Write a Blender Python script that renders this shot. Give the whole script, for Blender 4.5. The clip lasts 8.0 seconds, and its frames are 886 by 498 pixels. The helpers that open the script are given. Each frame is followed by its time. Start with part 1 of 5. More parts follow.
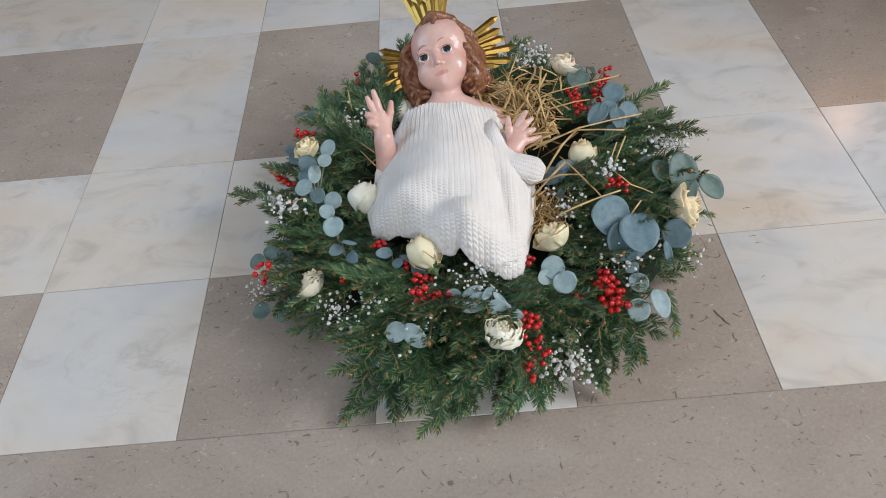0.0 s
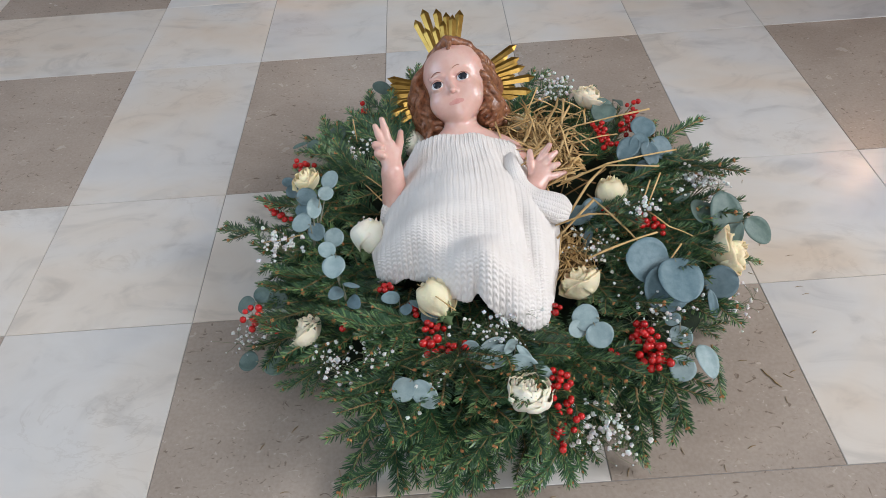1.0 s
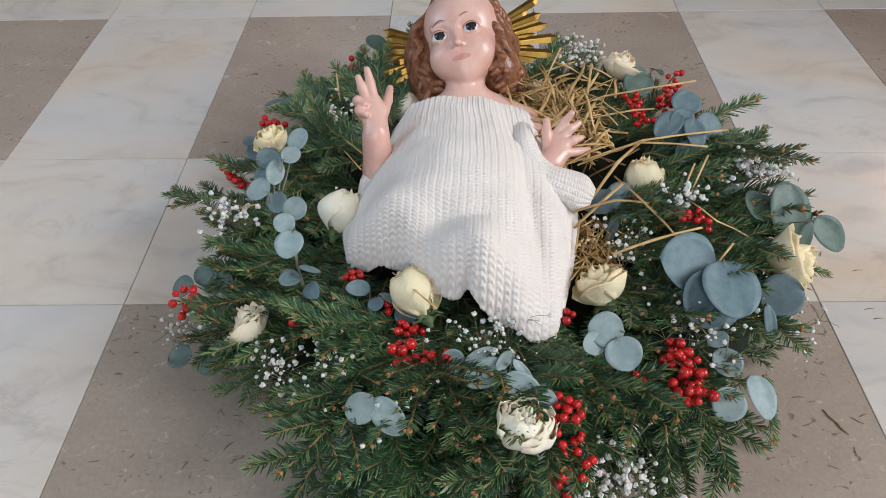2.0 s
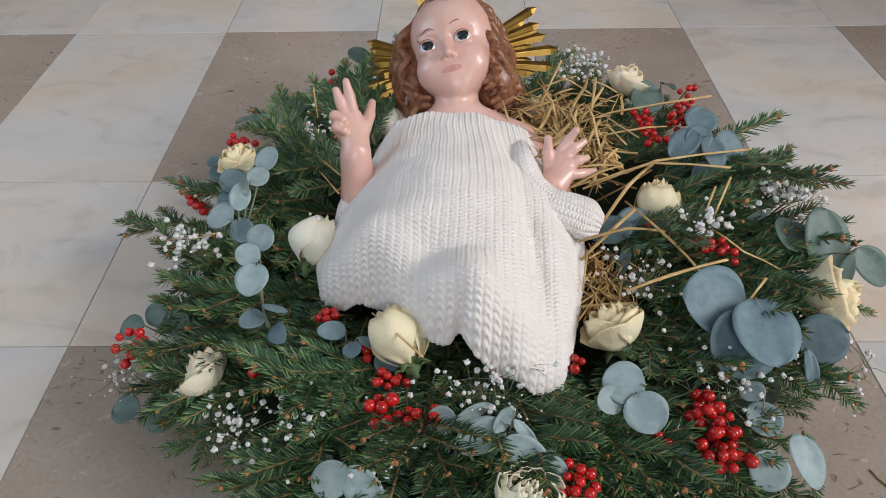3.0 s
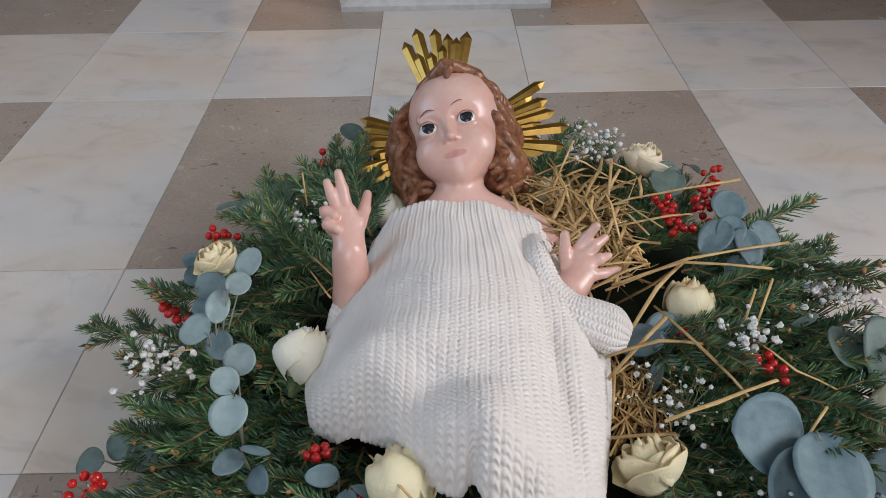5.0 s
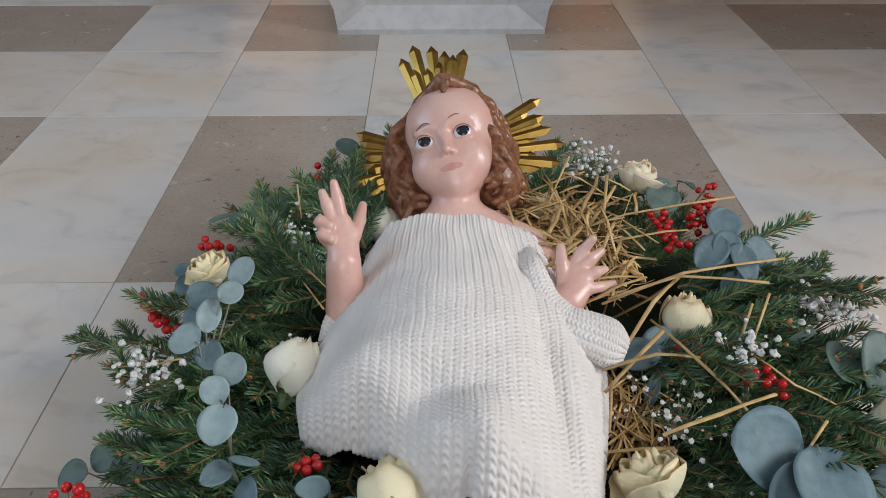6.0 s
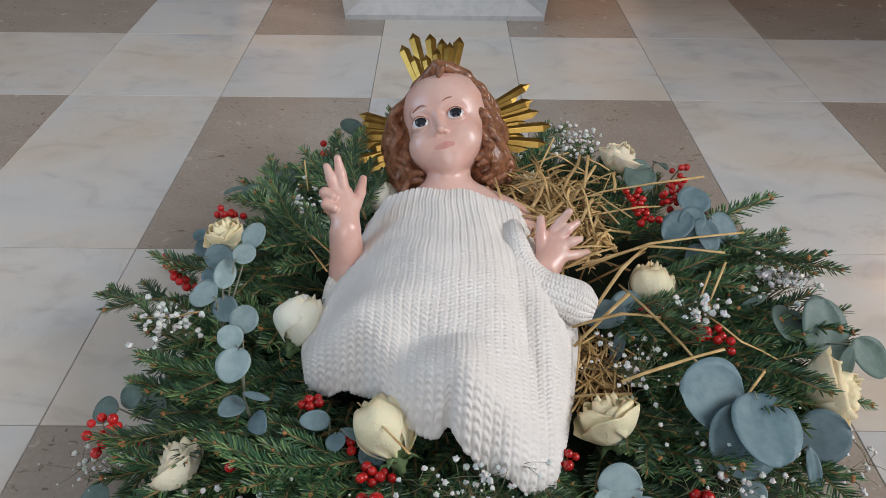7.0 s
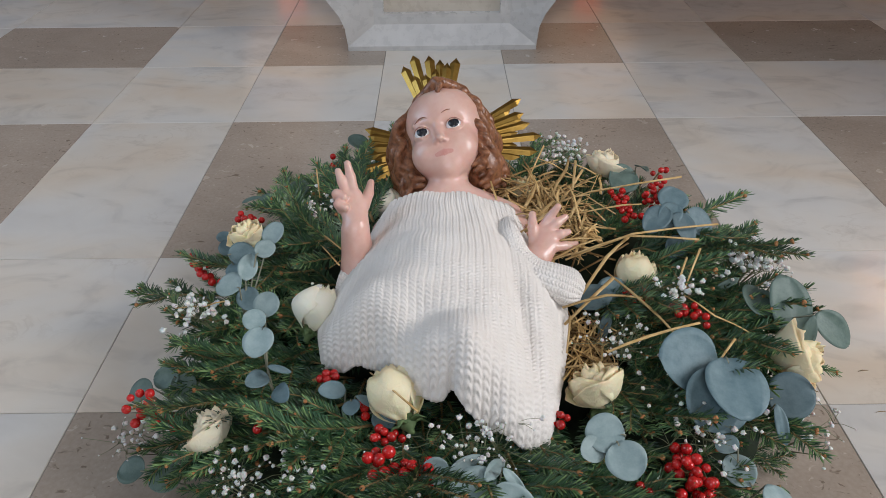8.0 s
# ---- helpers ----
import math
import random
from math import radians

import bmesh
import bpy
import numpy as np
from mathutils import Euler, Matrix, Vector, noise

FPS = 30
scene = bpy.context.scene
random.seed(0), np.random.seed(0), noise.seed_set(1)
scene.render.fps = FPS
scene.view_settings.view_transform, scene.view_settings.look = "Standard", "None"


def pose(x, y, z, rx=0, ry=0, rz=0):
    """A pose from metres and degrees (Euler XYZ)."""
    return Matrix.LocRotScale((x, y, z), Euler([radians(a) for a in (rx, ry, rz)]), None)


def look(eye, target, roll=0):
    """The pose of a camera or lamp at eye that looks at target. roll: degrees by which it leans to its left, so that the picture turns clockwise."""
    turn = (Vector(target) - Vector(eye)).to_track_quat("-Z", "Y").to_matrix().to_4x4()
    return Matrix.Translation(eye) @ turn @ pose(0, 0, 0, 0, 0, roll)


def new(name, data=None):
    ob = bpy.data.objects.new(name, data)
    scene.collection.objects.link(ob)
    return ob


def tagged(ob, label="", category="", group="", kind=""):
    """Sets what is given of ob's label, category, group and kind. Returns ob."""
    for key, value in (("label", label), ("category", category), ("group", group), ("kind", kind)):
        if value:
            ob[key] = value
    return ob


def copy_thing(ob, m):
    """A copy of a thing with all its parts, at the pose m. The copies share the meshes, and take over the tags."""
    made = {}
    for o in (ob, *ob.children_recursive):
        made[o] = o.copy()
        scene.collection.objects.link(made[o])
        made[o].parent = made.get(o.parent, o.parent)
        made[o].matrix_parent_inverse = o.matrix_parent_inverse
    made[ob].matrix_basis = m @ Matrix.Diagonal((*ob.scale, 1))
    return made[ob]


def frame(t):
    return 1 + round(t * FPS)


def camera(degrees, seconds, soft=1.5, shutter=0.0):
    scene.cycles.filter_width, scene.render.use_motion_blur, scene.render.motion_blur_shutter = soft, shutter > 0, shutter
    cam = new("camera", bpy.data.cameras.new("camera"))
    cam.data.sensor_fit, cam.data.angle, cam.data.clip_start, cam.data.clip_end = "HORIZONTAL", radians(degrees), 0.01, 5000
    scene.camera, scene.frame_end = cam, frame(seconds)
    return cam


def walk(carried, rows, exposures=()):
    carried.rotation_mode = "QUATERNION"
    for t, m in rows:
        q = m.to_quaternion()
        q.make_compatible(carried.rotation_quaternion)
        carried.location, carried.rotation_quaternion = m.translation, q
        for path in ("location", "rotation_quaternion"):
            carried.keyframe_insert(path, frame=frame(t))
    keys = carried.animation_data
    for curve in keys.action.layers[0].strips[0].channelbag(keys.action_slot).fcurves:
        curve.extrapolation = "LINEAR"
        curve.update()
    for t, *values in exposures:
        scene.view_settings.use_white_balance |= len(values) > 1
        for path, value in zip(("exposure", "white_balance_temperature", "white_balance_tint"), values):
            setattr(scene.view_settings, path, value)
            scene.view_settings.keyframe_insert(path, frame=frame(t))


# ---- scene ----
cam = camera(66.4, 8.0, 0.6)
PATH = [
    (0, (0.142, -0.448, 0.93), (0.103, 0.83, -0.608), -6.4),
    (0.5, (0.104, -0.433, 0.906), (0.086, 0.86, -0.62), -4.4),
    (1, (0.112, -0.372, 0.837), (0.1, 1.01, -0.609), -4.4),
    (1.2, (0.131, -0.35, 0.793), (0.087, 1.044, -0.641), -4.5),
    (2.3, (0.141, -0.222, 0.656), (0.104, 1.167, -0.782), -1.3),
    (2.5, (0.144, -0.205, 0.643), (0.11, 1.206, -0.774), -1.6),
    (3, (0.14, -0.178, 0.615), (0.119, 1.264, -0.771), -1.0),
    (3.5, (0.141, -0.152, 0.605), (0.116, 1.295, -0.774), -0.6),
    (4, (0.139, -0.126, 0.603), (0.123, 1.309, -0.789), -0.9),
    (4.5, (0.137, -0.096, 0.607), (0.128, 1.343, -0.782), -1.5),
    (5, (0.128, -0.07, 0.609), (0.13, 1.448, -0.693), -1.0),
    (5.2, (0.123, -0.066, 0.604), (0.141, 1.497, -0.644), -0.2),
    (6.5, (0.126, -0.101, 0.592), (0.155, 1.471, -0.644), 0.3),
    (7, (0.139, -0.145, 0.627), (0.149, 1.398, -0.646), 0.7),
    (7.5, (0.146, -0.195, 0.647), (0.155, 1.339, -0.635), 0.9),
    (8, (0.139, -0.233, 0.635), (0.144, 1.375, -0.554), -0.5),
]
walk(cam, [(t, look(eye, target, roll)) for t, eye, target, roll in PATH], [(0.0, 0.22, 6080, 8), (1.0, 0.31, 6130, 9), (2.5, 0.17, 6330, 10), (3.5, 0.10, 6330, 10), (5.0, -0.02, 6250, 11), (6.5, 0.02, 6200, 8), (8.0, 0.04, 6250, 9)])

# ---- world, windows' daylight ----
world = bpy.data.worlds.new("world")
scene.world = world
world.use_nodes = True
sky = world.node_tree.nodes.new("ShaderNodeTexSky")
sky.sky_type, sky.sun_disc = "NISHITA", False
sky.sun_elevation, sky.sun_rotation = radians(35), radians(60)
world.node_tree.nodes["Background"].inputs[1].default_value = 0.12
world.node_tree.links.new(sky.outputs[0], world.node_tree.nodes["Background"].inputs[0])


def window_light(name, eye, target, sx, sy, power, colour):
    """Daylight of the sky, standing in the opening of a window."""
    lamp = bpy.data.lights.new(name, "AREA")
    lamp.shape, lamp.size, lamp.size_y, lamp.energy, lamp.color = "RECTANGLE", sx, sy, power, colour
    ob = new(name, lamp)
    ob.matrix_world = look(eye, target)
    return ob


window_light("daylight_right", (4.35, -0.7, 3.2), (0.0, -0.5, 2.4), 2.0, 3.0, 192, (1.0, 0.965, 0.955))
window_light("daylight_left", (-4.05, 0.6, 3.2), (0.0, 0.6, 2.6), 2.2, 3.0, 66, (0.64, 0.81, 1.0))
window_light("daylight_front", (0.15, -5.0, 3.6), (0.15, 0.0, 2.2), 2.6, 2.6, 84, (0.98, 0.97, 1.0))


# ---- materials ----
def shader(name):
    m = bpy.data.materials.new(name)
    m.use_nodes = True
    nt = m.node_tree
    return m, nt, nt.nodes["Principled BSDF"]


def node(nt, kind, **values):
    n = nt.nodes.new(kind)
    for key, value in values.items():
        n.inputs[key.replace("_", " ")].default_value = value
    return n


def ramp(nt, source, stops):
    r = nt.nodes.new("ShaderNodeValToRGB")
    r.color_ramp.elements[0].position, r.color_ramp.elements[0].color = stops[0][0], (*stops[0][1], 1)
    r.color_ramp.elements[1].position, r.color_ramp.elements[1].color = stops[-1][0], (*stops[-1][1], 1)
    for at, rgb in stops[1:-1]:
        e = r.color_ramp.elements.new(at)
        e.color = (*rgb, 1)
    nt.links.new(source, r.inputs[0])
    return r.outputs[0]


def mix(nt, factor, a, b, blend="MIX"):
    n = nt.nodes.new("ShaderNodeMix")
    n.data_type, n.blend_type = "RGBA", blend
    for socket, value in ((n.inputs[0], factor), (n.inputs[6], a), (n.inputs[7], b)):
        if isinstance(value, (int, float)):
            socket.default_value = value
        elif isinstance(value, tuple):
            socket.default_value = (*value, 1)
        else:
            nt.links.new(value, socket)
    return n.outputs[2]


def place(nt):
    return nt.nodes.new("ShaderNodeNewGeometry").outputs["Position"]


def noise_at(nt, scale, detail=4, rough=0.55, distort=0.0):
    n = node(nt, "ShaderNodeTexNoise", Scale=scale, Detail=detail, Roughness=rough, Distortion=distort)
    nt.links.new(place(nt), n.inputs["Vector"])
    return n.outputs[0]


def relief(nt, b, height, strength, distance):
    n = node(nt, "ShaderNodeBump", Strength=strength, Distance=distance)
    nt.links.new(height, n.inputs["Height"])
    nt.links.new(n.outputs[0], b.inputs["Normal"])


def by_object(nt, colour, vary):
    """Brightness that differs a little from object to object."""
    info = nt.nodes.new("ShaderNodeObjectInfo")
    span = nt.nodes.new("ShaderNodeMapRange")
    span.inputs[3].default_value, span.inputs[4].default_value = 1 - vary, 1 + vary
    nt.links.new(info.outputs["Random"], span.inputs[0])
    hsv = nt.nodes.new("ShaderNodeHueSaturation")
    nt.links.new(span.outputs[0], hsv.inputs["Value"])
    nt.links.new(colour, hsv.inputs["Color"])
    return hsv.outputs[0]


def plain(name, dark, light, scale=60, rough=0.5, rough_to=None, bump=0.1, bump_scale=300, metal=0.0, vary=0.0, sheen=0.0, coat=0.0, subsurface=0.0):
    """Two tones that drift at two scales, with fine relief."""
    m, nt, b = shader(name)
    coarse, fine = noise_at(nt, scale, 5), noise_at(nt, scale * 6.3, 3)
    tone = ramp(nt, coarse, [(0.32, dark), (0.68, light)])
    tone = mix(nt, 0.22, tone, ramp(nt, fine, [(0.3, dark), (0.7, light)]))
    if vary:
        tone = by_object(nt, tone, vary)
    nt.links.new(tone, b.inputs["Base Color"])
    span = nt.nodes.new("ShaderNodeMapRange")
    span.inputs[3].default_value, span.inputs[4].default_value = rough, rough_to or rough + 0.12
    nt.links.new(fine, span.inputs[0])
    nt.links.new(span.outputs[0], b.inputs["Roughness"])
    b.inputs["Metallic"].default_value = metal
    b.inputs["Sheen Weight"].default_value = sheen
    b.inputs["Coat Weight"].default_value = coat
    b.inputs["Subsurface Weight"].default_value = subsurface
    b.inputs["Subsurface Scale"].default_value = 0.004
    if bump:
        relief(nt, b, noise_at(nt, bump_scale, 3), bump, 0.001)
    return m


def own_place(nt, turn, stretch):
    """The place in the world, shifted from slab to slab, turned and stretched along the bedding."""
    info = nt.nodes.new("ShaderNodeObjectInfo")
    shift = node(nt, "ShaderNodeVectorMath")
    shift.operation = "MULTIPLY_ADD"
    nt.links.new(info.outputs["Random"], shift.inputs[0])
    shift.inputs[1].default_value = (37.0, 23.0, 11.0)
    nt.links.new(place(nt), shift.inputs[2])
    m = nt.nodes.new("ShaderNodeMapping")
    m.inputs["Rotation"].default_value = (0, 0, turn)
    m.inputs["Scale"].default_value = stretch
    nt.links.new(shift.outputs[0], m.inputs["Vector"])
    return m.outputs[0]


def noise_in(nt, vector, scale, detail=4, rough=0.55, distort=0.0):
    n = node(nt, "ShaderNodeTexNoise", Scale=scale, Detail=detail, Roughness=rough, Distortion=distort)
    nt.links.new(vector, n.inputs["Vector"])
    return n.outputs[0]


def white_marble():
    m, nt, b = shader("white_marble")
    bed = own_place(nt, 0.7, (1.0, 1.7, 1.0))
    cloud = noise_in(nt, bed, 2.2, 3, 0.5, 0.7)
    tone = ramp(nt, cloud, [(0.30, (0.60, 0.60, 0.595)), (0.43, (0.69, 0.67, 0.635)), (0.56, (0.72, 0.665, 0.59)), (0.72, (0.70, 0.60, 0.49))])
    smoky = noise_in(nt, bed, 7.0, 4, 0.55, 1.4)
    vein = ramp(nt, smoky, [(0.28, (0.62, 0.61, 0.61)), (0.45, (0.94, 0.93, 0.92)), (0.60, (1.0, 1.0, 1.0))])
    tone = mix(nt, 0.50, tone, vein, "MULTIPLY")
    thread = noise_in(nt, bed, 5.0, 5, 0.6, 2.2)
    line = ramp(nt, thread, [(0.475, (1, 1, 1)), (0.50, (0.80, 0.77, 0.74)), (0.530, (1, 1, 1))])
    patch = ramp(nt, noise_in(nt, bed, 4.0, 2), [(0.52, (0, 0, 0)), (0.68, (1, 1, 1))])
    tone = mix(nt, patch, tone, mix(nt, 0.45, tone, line, "MULTIPLY"))
    nt.links.new(by_object(nt, tone, 0.045), b.inputs["Base Color"])
    span = nt.nodes.new("ShaderNodeMapRange")
    span.inputs[3].default_value, span.inputs[4].default_value = 0.12, 0.26
    nt.links.new(noise_at(nt, 14, 4), span.inputs[0])
    nt.links.new(span.outputs[0], b.inputs["Roughness"])
    relief(nt, b, noise_at(nt, 5, 2), 0.05, 0.004)
    return m


def grey_limestone():
    m, nt, b = shader("grey_brown_limestone")
    bed = own_place(nt, 0.4, (1.0, 1.5, 1.0))
    cloud = noise_in(nt, bed, 5.0, 6, 0.6, 0.6)
    tone = ramp(nt, cloud, [(0.3, (0.365, 0.300, 0.243)), (0.7, (0.470, 0.395, 0.325))])
    grain = noise_at(nt, 190, 3)
    tone = mix(nt, 0.22, tone, ramp(nt, grain, [(0.35, (0.24, 0.205, 0.175)), (0.65, (0.44, 0.39, 0.34))]))
    fossil = noise_in(nt, bed, 40, 3, 0.5, 2.4)
    dark = ramp(nt, fossil, [(0.635, (1, 1, 1)), (0.72, (0.50, 0.46, 0.43))])
    tone = mix(nt, 0.9, tone, dark, "MULTIPLY")
    crack = noise_in(nt, bed, 11, 5, 0.6, 3.0)
    seam = ramp(nt, crack, [(0.685, (1, 1, 1)), (0.70, (0.55, 0.50, 0.47)), (0.715, (1, 1, 1))])
    tone = mix(nt, 0.7, tone, seam, "MULTIPLY")
    shell = noise_in(nt, bed, 70, 2, 0.5, 1.5)
    pale = ramp(nt, shell, [(0.67, (0, 0, 0)), (0.73, (0.11, 0.10, 0.09))])
    tone = mix(nt, 1.0, tone, pale, "ADD")
    nt.links.new(by_object(nt, tone, 0.06), b.inputs["Base Color"])
    span = nt.nodes.new("ShaderNodeMapRange")
    span.inputs[3].default_value, span.inputs[4].default_value = 0.14, 0.34
    nt.links.new(noise_at(nt, 18, 4), span.inputs[0])
    nt.links.new(span.outputs[0], b.inputs["Roughness"])
    relief(nt, b, fossil, 0.05, 0.001)
    return m


def petal_paint(name, base, body, rim):
    """Along the petal: a greenish foot, a pale body, a dry rim."""
    m, nt, b = shader(name)
    uv = nt.nodes.new("ShaderNodeUVMap")
    split = nt.nodes.new("ShaderNodeSeparateXYZ")
    nt.links.new(uv.outputs[0], split.inputs[0])
    wobble = node(nt, "ShaderNodeMath")
    wobble.operation = "MULTIPLY_ADD"
    nt.links.new(noise_at(nt, 120, 4), wobble.inputs[0])
    wobble.inputs[1].default_value = 0.35
    nt.links.new(split.outputs[1], wobble.inputs[2])
    shrink = node(nt, "ShaderNodeMath")
    shrink.operation = "MULTIPLY"
    nt.links.new(wobble.outputs[0], shrink.inputs[0])
    shrink.inputs[1].default_value = 0.7
    tone = ramp(nt, shrink.outputs[0], [(0.04, base), (0.24, body), (0.70, body), (0.93, rim)])
    tone = mix(nt, 0.12, tone, ramp(nt, noise_at(nt, 400, 3), [(0.3, base), (0.7, body)]))
    nt.links.new(by_object(nt, tone, 0.08), b.inputs["Base Color"])
    b.inputs["Roughness"].default_value = 0.6
    b.inputs["Subsurface Weight"].default_value = 0.10
    b.inputs["Subsurface Scale"].default_value = 0.002
    relief(nt, b, noise_at(nt, 170, 4, 0.6, 1.2), 0.45, 0.002)
    return m


MARBLE, LIMESTONE = white_marble(), grey_limestone()
GROUT = plain("grout", (0.27, 0.26, 0.25), (0.36, 0.34, 0.32), 80, 0.8)
PLASTER = plain("wall_plaster", (0.43, 0.41, 0.385), (0.51, 0.49, 0.46), 2, 0.85, bump=0.15, bump_scale=60)
WOOD = plain("dark_reddish_wood", (0.15, 0.065, 0.032), (0.23, 0.110, 0.058), 6, 0.4, bump=0.1, bump_scale=40)
PEDESTAL = plain("grey_white_marble", (0.50, 0.50, 0.50), (0.66, 0.655, 0.645), 7, 0.22, bump=0.03)
CREAM_STONE = plain("cream_marble", (0.56, 0.50, 0.42), (0.68, 0.63, 0.55), 9, 0.22, bump=0.03)
NEEDLE = plain("spruce_needle_green", (0.017, 0.058, 0.026), (0.062, 0.142, 0.062), 45, 0.30, bump=0.0, vary=0.35)
# a paler green, for more of the needles towards a twig's tip
NEEDLE_PALE = plain("pale_spruce_needle_green", (0.100, 0.195, 0.060), (0.22, 0.34, 0.130), 60, 0.34, bump=0.0, vary=0.25)
TWIG = plain("brown_twig_bark", (0.20, 0.135, 0.055), (0.38, 0.26, 0.12), 180, 0.7, bump=0.4, vary=0.2)
BUD = plain("orange_brown_bud", (0.34, 0.13, 0.04), (0.52, 0.24, 0.09), 300, 0.55, bump=0.3)
# near-black green: the deep shade between the branches, put into the colour
GAP_SHADE = plain("near_black_gap_shade", (0.006, 0.014, 0.007), (0.020, 0.034, 0.014), 70, 0.9, bump=0.8, bump_scale=160)
EUCALYPTUS = plain("silver_blue_leaf", (0.088, 0.150, 0.172), (0.155, 0.230, 0.252), 90, 0.50, bump=0.3, vary=0.22)
EUCALYPTUS_PALE = plain("pale_mint_leaf", (0.225, 0.315, 0.315), (0.34, 0.43, 0.43), 90, 0.50, bump=0.3, vary=0.16)
EUCALYPTUS_DARK = plain("olive_green_leaf", (0.075, 0.125, 0.105), (0.135, 0.195, 0.165), 90, 0.46, bump=0.3, vary=0.2)
LEAF_STEM = plain("grey_green_stem", (0.18, 0.20, 0.15), (0.30, 0.28, 0.20), 200, 0.6)
BERRY = plain("red_berry_skin", (0.42, 0.008, 0.010), (0.62, 0.020, 0.016), 90, 0.20, bump=0.05, vary=0.16, coat=0.3)
BLOSSOM = plain("white_blossom", (0.70, 0.70, 0.66), (0.84, 0.84, 0.82), 300, 0.7, bump=0.5, bump_scale=700, subsurface=0.2)
GYP_STEM = plain("thin_green_stem", (0.13, 0.16, 0.08), (0.26, 0.26, 0.15), 200, 0.6)
STRAW = plain("dry_straw", (0.42, 0.25, 0.08), (0.74, 0.53, 0.25), 70, 0.48, bump=0.3, bump_scale=500, vary=0.28)
# shaded copy of the straw: paints the dark gaps of the tangle
STRAW_SHADED = plain("shaded_straw", (0.13, 0.070, 0.022), (0.32, 0.19, 0.070), 70, 0.6, bump=0.3, bump_scale=500)
GOLD = plain("gilded_metal", (0.26, 0.145, 0.030), (0.46, 0.290, 0.075), 30, 0.24, 0.38, bump=0.08, bump_scale=120, metal=1.0, vary=0.1)
WHITE_PETAL = petal_paint("white_petal", (0.84, 0.78, 0.50), (0.92, 0.88, 0.74), (0.88, 0.78, 0.52))
CREAM_PETAL = petal_paint("cream_petal", (0.90, 0.73, 0.36), (0.94, 0.84, 0.57), (0.84, 0.62, 0.32))
FADED_PETAL = petal_paint("faded_petal", (0.90, 0.74, 0.45), (0.94, 0.86, 0.67), (0.85, 0.65, 0.38))
SEPAL = plain("green_sepal", (0.08, 0.14, 0.05), (0.15, 0.22, 0.09), 150, 0.6)
WAX = plain("candle_wax", (0.70, 0.62, 0.46), (0.80, 0.72, 0.56), 60, 0.4, subsurface=0.3)
BRASS = plain("worn_brass", (0.38, 0.25, 0.08), (0.55, 0.38, 0.14), 50, 0.3, metal=1.0)


def knit_wool():
    m, nt, b = shader("cream_knitted_wool")
    tone = ramp(nt, noise_at(nt, 30, 4), [(0.3, (0.84, 0.785, 0.73)), (0.7, (0.90, 0.86, 0.815))])
    fluff = noise_at(nt, 900, 3)
    tone = mix(nt, 0.25, tone, ramp(nt, fluff, [(0.3, (0.74, 0.675, 0.61)), (0.7, (0.91, 0.885, 0.85))]))
    nt.links.new(tone, b.inputs["Base Color"])
    b.inputs["Roughness"].default_value = 0.9
    b.inputs["Sheen Weight"].default_value = 0.25
    b.inputs["Specular IOR Level"].default_value = 0.2
    relief(nt, b, fluff, 0.5, 0.0012)
    return m


def painted_skin():
    m, nt, b = shader("glossy_painted_plaster")
    tone = ramp(nt, noise_at(nt, 22, 4), [(0.35, (0.74, 0.42, 0.34)), (0.65, (0.81, 0.54, 0.46))])
    tone = mix(nt, 0.2, tone, ramp(nt, noise_at(nt, 160, 4), [(0.3, (0.66, 0.38, 0.30)), (0.7, (0.80, 0.58, 0.50))]))
    nt.links.new(tone, b.inputs["Base Color"])
    b.inputs["Roughness"].default_value = 0.36
    b.inputs["Coat Weight"].default_value = 0.6
    b.inputs["Coat Roughness"].default_value = 0.27
    b.inputs["Subsurface Weight"].default_value = 0.12
    b.inputs["Subsurface Scale"].default_value = 0.003
    relief(nt, b, noise_at(nt, 90, 3), 0.06, 0.002)
    return m


KNIT, SKIN = knit_wool(), painted_skin()
HAIR = plain("painted_brown_curls", (0.085, 0.028, 0.012), (0.42, 0.185, 0.090), 150, 0.30, bump=0.6, bump_scale=260, coat=0.2)
EYE_WHITE = plain("painted_eye_white", (0.76, 0.75, 0.76), (0.84, 0.83, 0.83), 80, 0.16, bump=0.0)
EYE_DARK = plain("painted_dark_iris", (0.008, 0.010, 0.014), (0.022, 0.026, 0.036), 300, 0.16, bump=0.0)
LIP = plain("painted_rose_lip", (0.62, 0.27, 0.23), (0.70, 0.36, 0.31), 120, 0.3, bump=0.05)
BROW = plain("painted_brown_brow", (0.26, 0.09, 0.05), (0.36, 0.15, 0.10), 200, 0.4, bump=0.0)


